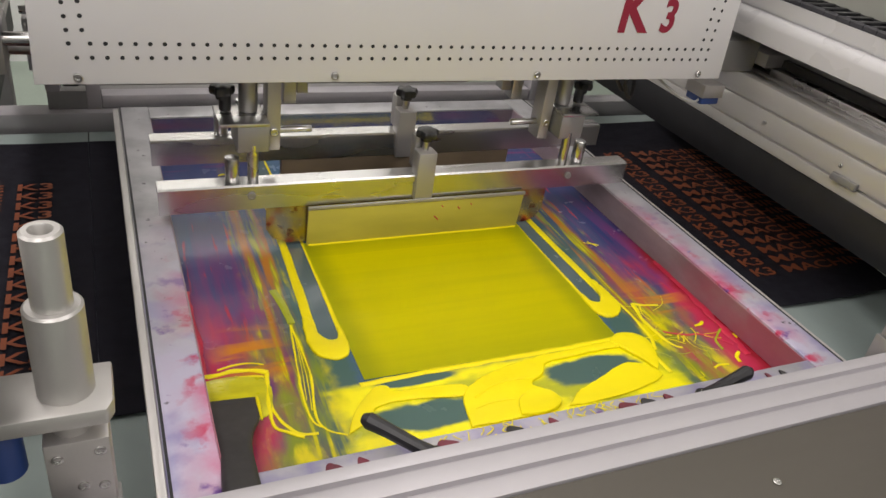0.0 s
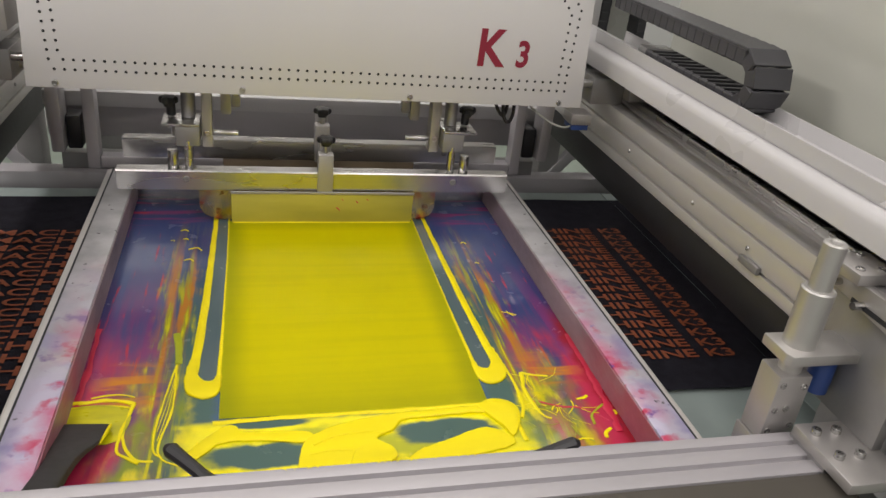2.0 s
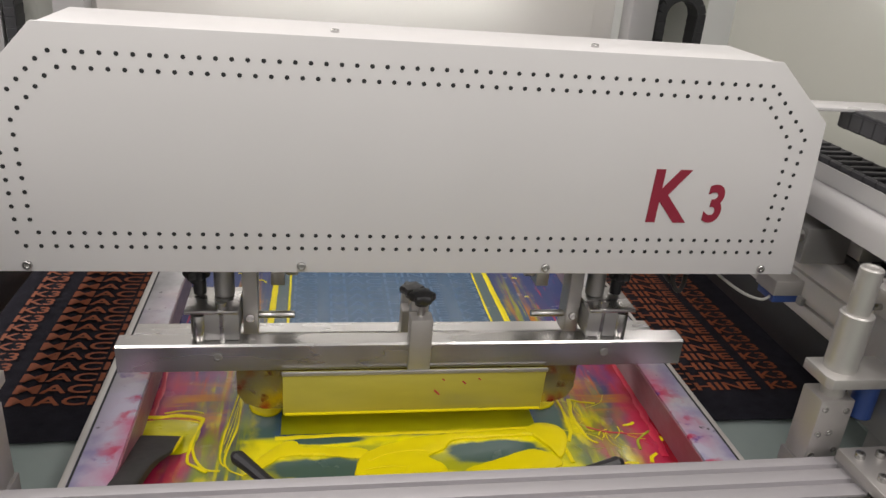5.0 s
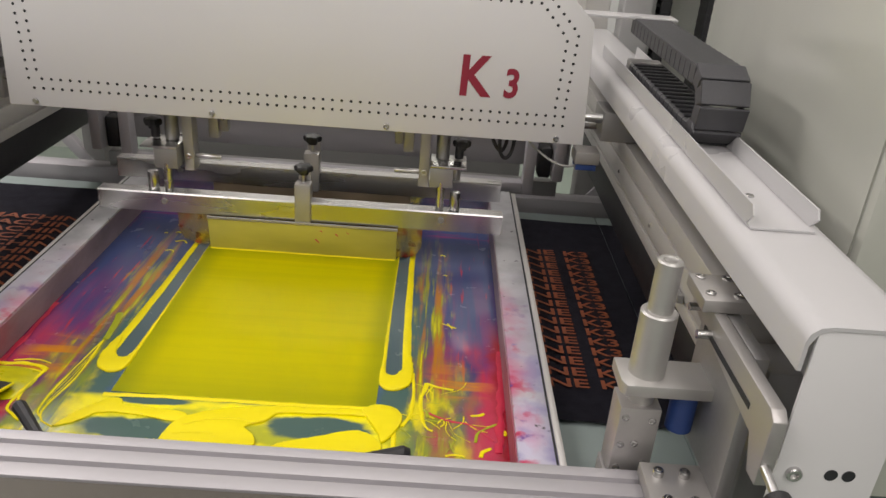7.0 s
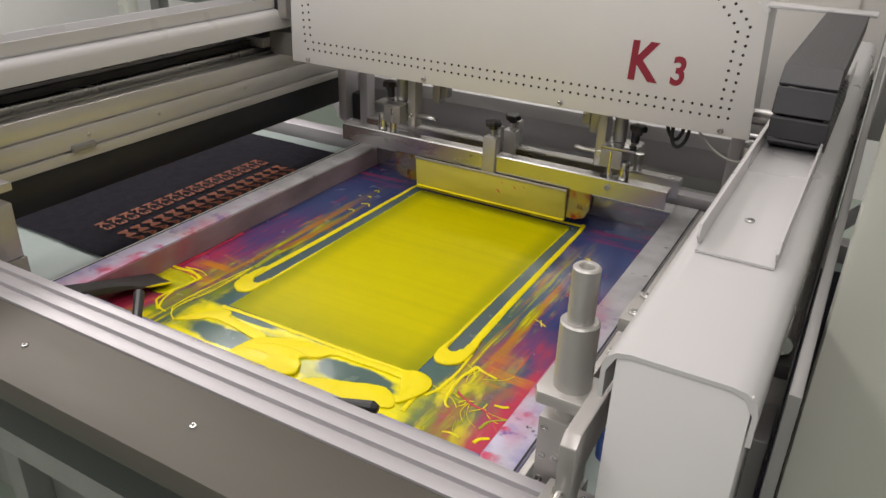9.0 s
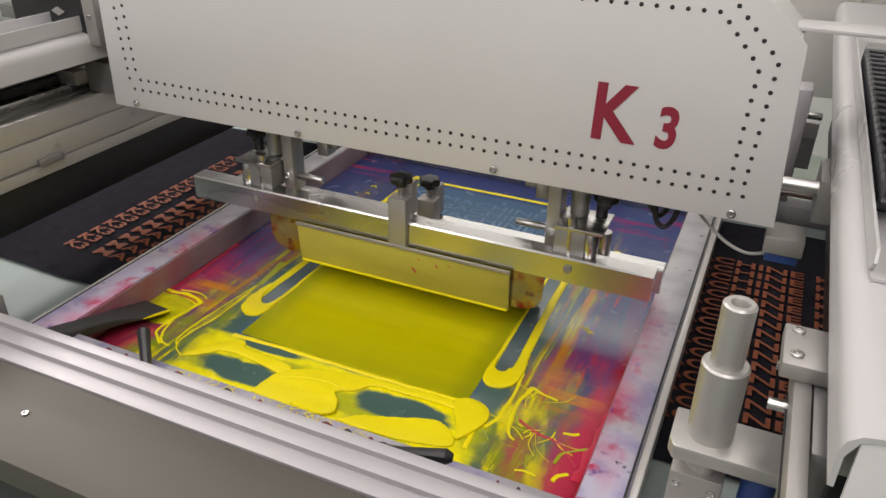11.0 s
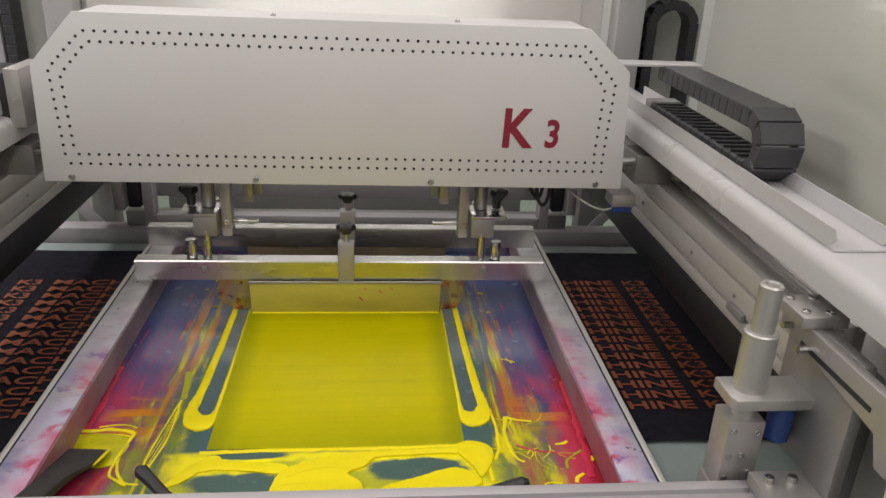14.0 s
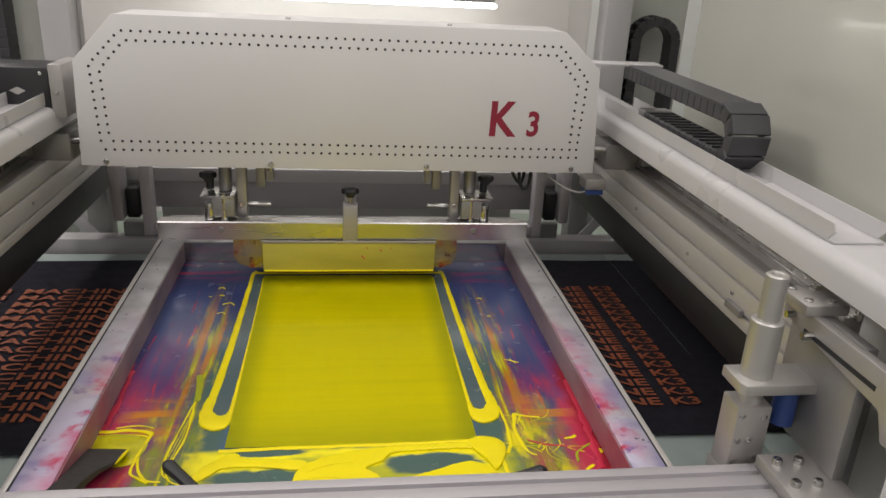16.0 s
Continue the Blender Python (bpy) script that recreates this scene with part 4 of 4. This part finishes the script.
    for dx, dy in ((0.4445, 0.012), (0.4445, -0.018), (0.468, -0.02), (0.468, 0.012)):
        part("screw", bolt(s * dx, dy, 1.268, 0.0045, 0.002), "steel", p)
    bm = prism([(0.02, 1.238), (0.02, 1.256), (-0.158, 1.256), (-0.166, 1.250), (-0.166, 1.195), (-0.150, 1.195), (-0.140, 1.222)], *X(0.446, 0.457), 0.001, "x")
    part("lever_plate", bm, "plate", p)
    part("slot", box(*X(0.4452, 0.4458), -0.13, -0.02, 1.234, 1.239, 0), "dark", p)
    part("pin", cyl((s * 0.434, -0.035, 1.238), (s * 0.45, -0.035, 1.238), 0.004), "steel", p)
    part("pin", cyl((s * 0.436, 0.0, 1.245), (s * 0.45, 0.0, 1.245), 0.0035), "steel", p)
    part("spindle_rod", cyl((s * 0.450, -0.16, 1.212), (s * 0.450, -0.205, 1.205), 0.0035), "steel", p)
    bm = bmesh.new()
    star_knob(bm, s * 0.450, -0.202, 1.205, 0.017, 0.018, (0, -1, -0.15))
    part("knob", bm, "black", p)
    part("base_plate", box(*X(0.405, 0.47), -0.135, -0.05, 1.100, 1.112, 0.0015), "plate", p)
    for dx, dy in ((0.418, -0.066), (0.441, -0.066), (0.441, -0.1), (0.418, -0.1)):
        part("screw", bolt(s * dx, dy, 1.112, 0.005, 0.006), "steel", p)
    part("foot", box(*X(0.382, 0.424), -0.038, 0.0, 1.02, 1.079, 0.001), "dull", p)
    part("pad", box(*X(0.407, 0.428), -0.10, -0.048, 1.0905, 1.0995, 0), "dull", p)


side_rail(1)
side_rail(-1)

# ---- rear holder of the screen ----
hold = thing("rear_screen_holder", "aluminium bracket holding the screen's rear edge", "bracket")
for s in (-1, 1):
    part("upright", box(min(s * 0.372, s * 0.392), max(s * 0.372, s * 0.392), 0.785, 0.815, 1.03, 1.20, 0.002), "alu", hold)
    part("arm", box(min(s * 0.425, s * 0.446), max(s * 0.425, s * 0.446), 0.78, 0.83, 1.06, 1.22, 0.004), "alu", hold)
    part("pad", box(min(s * 0.40, s * 0.424), max(s * 0.40, s * 0.424), 0.80, 0.84, 1.06, 1.12, 0.004), "black", hold)
part("crossbar", box(-0.371, 0.371, 0.786, 0.814, 1.032, 1.052, 0.002), "alu", hold)
part("top_tube", box(-0.47, 0.47, 0.86, 0.90, 1.118, 1.145, 0.002), "cover", hold)
part("back_plate", box(-0.47, 0.47, 0.872, 0.88, 1.06, 1.117, 0.001), "alu", hold)
part("foot", box(-0.45, 0.45, 0.86, 0.885, 1.0005, 1.031, 0.001), "dull", hold)
part("pivot_rod", cyl((-0.47, 0.85, 1.16), (0.47, 0.85, 1.16), 0.006), "steel", hold)

# ---- vertical cable chains beside the cabinet ----
def chain_link_bm(w=0.046, l=0.0205, h=0.022):
    bm = bmesh.new()
    for sx in (-1, 1):
        add_box(bm, sx * w / 2 - 0.003, sx * w / 2 + 0.003, -l * 0.56, l * 0.5, -h / 2, h / 2, 0.002, seg=1)
    slant = Matrix.Identity(4)
    slant[2][1] = 0.06
    add_box(bm, -w / 2 - 0.0035, w / 2 + 0.0035, -l * 0.63, l * 0.63, h / 2 - 0.003, h / 2 + 0.001, 0.0008, slant, seg=1)
    add_box(bm, -w / 2, w / 2, -l * 0.16, l * 0.16, -h / 2 - 0.001, -h / 2 + 0.002, 0.0008, seg=1)
    return bm


link_me = None


def chain_link(parent):
    global link_me
    if link_me is None:
        ob = mesh_ob("chain_link", chain_link_bm(), "chain", parent)
        link_me = ob.data
    else:
        ob = new("chain_link", link_me)
        ob.parent = parent
    return ob


for cx, zs in ((0.73, 0.95), (-0.69, 1.15)):
    vc = thing("vertical_cable_chain", "black plastic cable chain looped upright beside the cabinet", "cable chain", "upright cable chains")
    R = 0.05
    n = 0
    path = [(cx - R, zs + 0.021 * k, 0) for k in range(22)]
    zt = path[-1][1]
    for k in range(1, 8):
        a = math.pi * k / 8
        path.append((cx - R * math.cos(a), zt + R * math.sin(a), -a))
    path += [(cx + R, zt - 0.021 * k, -math.pi) for k in range(22)]
    for x, z, a in path:
        o = chain_link(vc)
        o.matrix_basis = Matrix.Translation((x, 1.17, z)) @ Matrix.Rotation(-a, 4, "Y") @ Matrix.Rotation(radians(90), 4, "X") @ Matrix.Rotation(radians(90), 4, "Y")
    part("guide_plate", box(cx - R - 0.05, cx - R - 0.02, 1.15, 1.19, 1.1, 2.2, 0.002), "cover", vc)
    part("back_plate", box(cx - 0.1, cx + 0.1, 1.22, 1.235, 0.9, 2.2, 0.002), "wall", vc)

# ---- the moving print head ----
head = thing("print_head", "white perforated print head with squeegee and flood bar", "print head")
bm = prism([(-0.427, 1.221), (-0.422, 1.386), (-0.358, 1.457), (0.346, 1.457), (0.411, 1.397), (0.420, 1.221)], 0.0, 0.0025, 0.0008)
housing = part("front_panel", bm, "white", head, "white enamelled panel with two rows of small holes")
bm = prism([(-0.422, 1.234), (-0.418, 1.385), (-0.356, 1.4555), (0.344, 1.4555), (0.407, 1.396), (0.413, 1.234)], 0.003, 0.11, 0.001)
part("casing", bm, "white", head)
part("top_screw", bolt(-0.10, 0.04, 1.4555, 0.004, 0.003), "steel", head)
part("top_screw", bolt(0.16, 0.04, 1.4555, 0.004, 0.003), "steel", head)
for x in (-0.388, -0.130, 0.127, 0.379):
    part("panel_screw", bolt(x, -0.0005, 1.2285, 0.0045, 0.003, (0, -1, 0)), "steel", head)
bm = bmesh.new()


def dots(a, b, n):
    for k in range(n):
        t = k / (n - 1)
        x, z = a[0] + (b[0] - a[0]) * t, a[1] + (b[1] - a[1]) * t
        r = 0.0022
        ring = [bm.verts.new((x + r * math.cos(q * math.pi / 5), -0.0003, z + r * math.sin(q * math.pi / 5))) for q in range(10)]
        inner = [bm.verts.new((x + r * 0.85 * math.cos(q * math.pi / 5), -0.0001, z + r * 0.85 * math.sin(q * math.pi / 5))) for q in range(10)]
        for q in range(10):
            bm.faces.new((ring[q], ring[(q + 1) % 10], inner[(q + 1) % 10], inner[q]))
        bm.faces.new(inner)


dots((-0.387, 1.2480), (0.386, 1.2480), 58)
dots((-0.374, 1.2620), (0.373, 1.2620), 56)
dots((-0.346, 1.4325), (0.340, 1.4325), 50)
dots((-0.340, 1.4185), (0.334, 1.4185), 49)
for sx, xo in ((-1, -0.394), (1, 0.386)):
    xi = xo - sx * 0.014
    xt = -0.357 if sx < 0 else 0.349
    dots((xo - 0.001 * sx, 1.262), (xo + sx * 0.005, 1.378), 10)
    dots((xi, 1.275), (xi + sx * 0.004, 1.370), 8)
    dots((xo - sx * 0.002, 1.388), (xt, 1.425), 5)
    dots((xi - sx * 0.003, 1.381), (xt - sx * 0.006, 1.4105), 4)
tagged(part("perforation", bm, "dark", head, "two rows of small dark holes", smooth=False), kind="stuff")
RX = Matrix.Rotation(radians(90), 4, "X")
kl = letters("letter", "K", 0.080, "red_print", Matrix.Translation((0.2275, -0.0006, 1.2850)) @ RX, head, 0.0004, squeeze=0.84, slant=0.03)
kl["label"] = "dark red letter K"
tl = letters("letter", "3", 0.057, "red_print", Matrix.Translation((0.2925, -0.0006, 1.2855)) @ RX, head, 0.0004, squeeze=0.82, slant=0.05)
tl["label"] = "dark red figure 3"

for ob in head.children:
    ob.data.transform(Matrix.Translation((0, -0.014, 0)))
    ob.data.update()

# carriage under and behind the panel
part("cross_beam", box(-0.43, 0.40, 0.07, 0.10, 1.225, 1.26, 0.002), "alu", head)
part("cylinder_rod", cyl((-0.15, 0.09, 1.216), (0.16, 0.09, 1.216), 0.006), "steel", head)
for s in (-1, 1):
    X = lambda a, b: (min(s * a, s * b), max(s * a, s * b))
    part("hanger_plate", box(*X(0.178, 0.194), 0.035, 0.062, 1.118, 1.226, 0.0012), "plate", head, "cream machined hanger plate")
    part("hanger_plate", box(*X(0.150, 0.166), 0.078, 0.10, 1.160, 1.226, 0.0012), "plate", head)
    part("guide_block", box(*X(0.196, 0.232), 0.010, 0.060, 1.128, 1.160, 0.0012), "dull", head)
    part("block_plate", box(*X(0.196, 0.252), 0.008, 0.066, 1.1605, 1.1645, 0.0008), "steel", head)
    part("air_cylinder", cyl((s * 0.214, 0.048, 1.165), (s * 0.214, 0.048, 1.225), 0.011, n=18, bevel=0.001), "dull", head)
    part("damper", cyl((s * 0.240, 0.048, 1.166), (s * 0.240, 0.048, 1.19), 0.007, n=16, bevel=0.001), "black", head)
    bm = bmesh.new()
    star_knob(bm, s * 0.243, 0.048, 1.186, 0.013, 0.010)
    part("knob", bm, "black", head)
    part("pin_screw", cyl((s * 0.178, 0.046, 1.140), (s * 0.138, 0.046, 1.140), 0.0042, n=12, bevel=0.0006), "steel", head)
    part("pin_head", bolt(s * 0.186, 0.0345, 1.142, 0.005, 0.003, (0, -1, 0)), "steel", head)
    part("rear_clamp", box(*X(0.135, 0.149), 0.08, 0.10, 1.172, 1.21, 0.0012), "dull", head)
    part("rear_clamp_screw", bolt(s * 0.141, 0.0795, 1.195, 0.004, 0.003, (0, -1, 0)), "steel", head)
    part("bearing_rod", cyl((s * 0.40, 0.03, 1.252), (s * 0.455, 0.03, 1.252), 0.007, n=14), "steel", head)
    part("bearing_rod", cyl((s * 0.40, 0.07, 1.232), (s * 0.50, 0.07, 1.232), 0.009, n=14), "steel", head)
    part("slide_block", box(*X(0.452, 0.512), 0.02, 0.09, 1.2185, 1.264, 0.002), "dull", head)
    part("runner", box(*X(0.513, 0.555), 0.0, 0.10, 1.2305, 1.25, 0.002), "satin", head)
part("sensor_block", box(0.415, 0.452, 0.0, 0.04, 1.186, 1.205, 0.0015), "plate", head)
part("sensor", box(0.418, 0.449, 0.003, 0.037, 1.176, 1.1855, 0.001), "blue", head)
part("sensor_cable", tube(smooth_path([(0.418, 0.01, 1.181), (0.40, 0.0, 1.182), (0.375, 0.005, 1.190), (0.345, 0.02, 1.21), (0.34, 0.03, 1.226)], 5), 0.0018), "cable", head)
part("air_hose", tube(smooth_path([(0.30, 0.04, 1.226), (0.302, 0.03, 1.19), (0.312, 0.03, 1.178), (0.322, 0.04, 1.19), (0.325, 0.05, 1.226)], 5), 0.003), "rubber", head)
part("air_hose", tube(smooth_path([(0.285, 0.05, 1.226), (0.292, 0.04, 1.20), (0.305, 0.04, 1.186), (0.313, 0.05, 1.20), (0.312, 0.05, 1.226)], 5), 0.003), "rubber", head)
part("chain_bracket", box(0.395, 0.54, 0.035, 0.075, 1.399, 1.403, 0.001), "cover", head)
part("bracket_leg", box(0.398, 0.402, 0.035, 0.075, 1.35, 1.3985, 0), "cover", head)
part("drive_motor", box(-0.60, -0.463, -0.005, 0.075, 1.300, 1.372, 0.003), "black", head, "black servo motor")
part("motor_flange", box(-0.462, -0.441, -0.008, 0.078, 1.296, 1.378, 0.002), "plate", head)
part("motor_mark", prism([(-0.522, 1.336), (-0.510, 1.342), (-0.498, 1.336), (-0.510, 1.330)], -0.0062, -0.0054), "satin", head, "pale diamond mark")
for dx, dz in ((-0.474, 1.363), (-0.474, 1.308), (-0.452, 1.335)):
    part("motor_screw", bolt(dx, -0.0055 if dx < -0.46 else -0.0085, dz, 0.003, 0.002, (0, -1, 0)), "steel", head)


def bar(name, y, z, label):
    """A squeegee holder: folded steel bar with clamp, knob, guide pins and its blade."""
    ob = part(name, prism([(y - 0.004, z - 0.032), (y - 0.004, z - 0.002), (y - 0.002, z), (y + 0.020, z), (y + 0.022, z - 0.002), (y + 0.022, z - 0.012), (y + 0.002, z - 0.012), (y + 0.002, z - 0.032)], -0.322, 0.315, 0, "x"), "steel", head, label)
    part("clamp", box(-0.0125, 0.0125, y - 0.010, y + 0.012, z - 0.034, z + 0.032, 0.002), "plate", ob)
    part("clamp", box(-0.010, 0.010, y + 0.013, y + 0.03, z + 0.001, z + 0.045, 0.002), "plate", ob)
    part("clamp_stem", cyl((0, y + 0.004, z + 0.032), (0, y + 0.004, z + 0.048), 0.004), "steel", ob)
    bm = bmesh.new()
    star_knob(bm, 0, y + 0.004, z + 0.050, 0.0135, 0.009)
    part("knob", bm, "black", ob)
    for s in (-1, 1):
        part("guide_pin", cyl((s * 0.214, y + 0.012, z), (s * 0.214, y + 0.012, z + 0.045), 0.0065, n=14), "steel", ob)
        part("guide_pin", cyl((s * 0.238, y + 0.012, z), (s * 0.238, y + 0.012, z + 0.03), 0.0085, n=14, bevel=0.001), "steel", ob)
        part("screw", bolt(s * 0.218, y - 0.0045, z - 0.014, 0.005, 0.002, (0, -1, 0)), "dull", ob)
    return ob


def urethane():
    m = mat("inked_urethane", (0.58, 0.52, 0.09), 0.35, vary=0.3, scale=14, bump=0.1, bscale=50, stretch=(0.3, 1, 1), coat=0.2)
    return m


def stained_steel():
    """Bright steel, smeared with red and yellow ink towards its lower edge."""
    m = mat("stained_blade_steel", (0.42, 0.38, 0.34), 0.25, 0.85, vary=0.25, scale=20, bump=0.05, bscale=90)
    nt = m.node_tree
    b = nt.nodes["Principled BSDF"]
    last = b.inputs["Base Color"].links[0].from_socket
    tc = nt.nodes.new("ShaderNodeTexCoord")
    for color, scale, lo, hi in (((0.50, 0.36, 0.02), 30, 0.42, 0.70), ((0.34, 0.04, 0.03), 55, 0.54, 0.72), ((0.14, 0.03, 0.03), 90, 0.60, 0.72)):
        n = nt.nodes.new("ShaderNodeTexNoise")
        n.inputs["Scale"].default_value, n.inputs["Detail"].default_value = scale, 5
        nt.links.new(tc.outputs["Object"], n.inputs[0])
        r = nt.nodes.new("ShaderNodeMapRange")
        nt.links.new(n.outputs[0], r.inputs[0])
        r.inputs[1].default_value, r.inputs[2].default_value = lo, hi
        mx = nt.nodes.new("ShaderNodeMix")
        mx.data_type = "RGBA"
        nt.links.new(r.outputs[0], mx.inputs[0])
        nt.links.new(last, mx.inputs[6])
        mx.inputs[7].default_value = (*color, 1)
        last = mx.outputs[2]
    nt.links.new(last, b.inputs["Base Color"])
    return m


blade_mat = urethane()
flood = bar("flood_bar", 0.004, 1.094, "bright steel flood bar with ink stains")
part("blade", prism([(-0.006, 1.060), (-0.0005, 1.0605), (0.0025, 1.004), (-0.0005, 1.003)], -0.150, 0.150, 0.0004, "x"), blade_mat, flood, "flood blade coated with thin yellow ink")
part("blade_edge", box(-0.151, 0.151, -0.0075, -0.0045, 1.058, 1.0625, 0.0006), "plate", flood)
part("blade_back", prism([(-0.200, 1.064), (-0.200, 1.030), (-0.192, 1.016), (-0.172, 1.008), (0.166, 1.008), (0.182, 1.014), (0.190, 1.028), (0.190, 1.064)], 0.0045, 0.0065), stained_steel(), flood, "steel back plate stained with red and yellow ink")
part("ink_lip", tube([(-0.148 + 0.296 * k / 30, -0.002, 1.0045 + 0.001 * noise.noise(Vector((k, 0, 0)))) for k in range(31)], 0.0017, 8), "yellow", flood)
for x, z, ln in ((0.02, 1.034, 0.006), (0.052, 1.046, 0.004), (0.07, 1.05, 0.003), (0.028, 1.05, 0.003)):
    part("dried_fleck", tube([(x, -0.0045, z), (x + ln, -0.0042, z - ln)], 0.001, 6), "redink", flood)
sq = bar("squeegee_bar", 0.086, 1.094, "bright steel squeegee bar")
part("blade", prism([(0.084, 1.066), (0.094, 1.066), (0.094, 1.006), (0.089, 1.003), (0.084, 1.006)], -0.165, 0.165, 0.0005, "x"), mat("brown_urethane", (0.17, 0.13, 0.085), 0.35, vary=0.3, scale=12, coat=0.2), sq, "brown urethane squeegee blade")
part("blade_holder", box(-0.30, 0.30, 0.0985, 0.104, 1.055, 1.0815, 0.001), "dull", sq)

# ---- cable chain of the head ----
chain = thing("cable_chain", "black plastic cable chain lying in the tray on the rail cover", "cable chain")
NL, CR, CZ, CX, CP, CF = 35, 0.030, 1.3285, 0.504, 0.0205, 0.545
links = [chain_link(chain) for _ in range(NL)]
part("end_anchor", box(CX - 0.024, CX + 0.024, CF, CF + 0.03, 1.3147, 1.341, 0.002), "dull", chain)


def head_y(t):
    return float(np.interp(t, HT, HY))


HEAD = ((0, 0.393), (0.25, 0.501), (0.5, 0.590), (0.75, 0.626), (1, 0.630), (2.6, 0.630), (2.8, 0.623), (3, 0.602), (3.25, 0.542), (3.5, 0.484), (4, 0.355), (4.5, 0.219), (4.9, 0.136), (5.2, 0.113), (5.7, 0.113), (6, 0.133), (6.25, 0.194), (6.5, 0.291), (6.75, 0.410), (7, 0.521), (7.25, 0.608), (7.5, 0.630), (9.3, 0.630), (9.6, 0.610), (10, 0.517), (10.5, 0.396), (11, 0.271), (11.25, 0.194), (11.5, 0.141), (11.75, 0.118), (12, 0.113), (12.4, 0.118), (12.6, 0.127), (12.8, 0.158), (13, 0.211), (13.5, 0.341), (14, 0.480), (14.25, 0.547), (14.5, 0.602), (14.75, 0.631), (15.6, 0.631), (16, 0.605))
HT, HY = [a for a, _ in HEAD], [b for _, b in HEAD]
LIFT = ((0, -0.003), (2.0, -0.003), (2.4, 0.027), (3.0, 0.027), (3.5, 0.026), (5.2, 0.034), (5.6, -0.003), (8.6, -0.003), (9.2, 0.027), (11.0, 0.036), (11.5, 0.034), (11.9, 0.028), (12.3, -0.003), (14.9, -0.003), (15.3, 0.028), (16, 0.028))
INDEX = ((0, -0.207), (0.25, -0.110), (0.5, -0.015), (0.75, 0.090), (0.9, 0.16), (1.0, 0.20), (1.2, 0.275), (1.5, 0.318), (1.8, 0.360), (2.1, 0.394), (2.4, 0.405), (5.85, 0.405), (6.0, 0.418), (6.2, 0.460), (6.4, 0.560), (6.6, 0.615), (6.8, 0.650), (7.0, 0.719), (7.2, 0.795), (7.5, 0.845), (7.7, 0.905), (7.8, 0.935), (8.0, 1.010), (8.2, 1.110), (8.4, 1.161), (8.6, 1.190), (15.6, 1.190), (15.8, 1.174), (16, 1.140))


def chain_pose(s, ya):
    """The pose of the link at length s from the head's end, with that end at ya."""
    total = NL * CP
    yl = (CF + ya + math.pi * CR - total) / 2
    a = ya - yl
    if s < a:
        return Matrix.Translation((CX, ya - s, CZ + 2 * CR))
    if s < a + math.pi * CR:
        q = (s - a) / CR
        return Matrix.Translation((CX, yl - CR * math.sin(q), CZ + CR + CR * math.cos(q))) @ Matrix.Rotation(q, 4, "X")
    return Matrix.Translation((CX, yl + (s - a - math.pi * CR), CZ)) @ Matrix.Rotation(math.pi, 4, "X")


def motions():
    walk(head, [(t, pose(0, y, 0)) for t, y in HEAD])
    walk(flood, [(t, pose(0, 0, z)) for t, z in LIFT])
    walk(sq, [(t, pose(0, 0, 0.018 - z * 0.5)) for t, z in LIFT])
    for k, p in enumerate(platens):
        walk(p, [(t, pose(PITCH * (k - 6) + (0.013 if k > 1 else -0.150) + x, 0, 0)) for t, x in INDEX])
    for k, ob in enumerate(links):
        walk(ob, [(i * 0.25, chain_pose((k + 0.5) * CP, head_y(i * 0.25) + 0.055)) for i in range(65)])
    for k, (ob, y) in enumerate(film_strips):
        d = (FY1 - FY0) / NF
        rows = []
        for i in range(65):
            t = i * 0.25
            lift = float(np.interp(t, [a for a, _ in LIFT], [b for _, b in LIFT]))
            edge = head_y(t) + min(1.0, max(0.0, lift) / 0.024) * 0.078 + 0.003
            yy = min(y, max(FY0 - 0.0004 * k, edge - d * 1.02))
            rows.append((t, pose(0, yy, 1.0008 + 0.00006 * k)))
        walk(ob, rows)


motions()
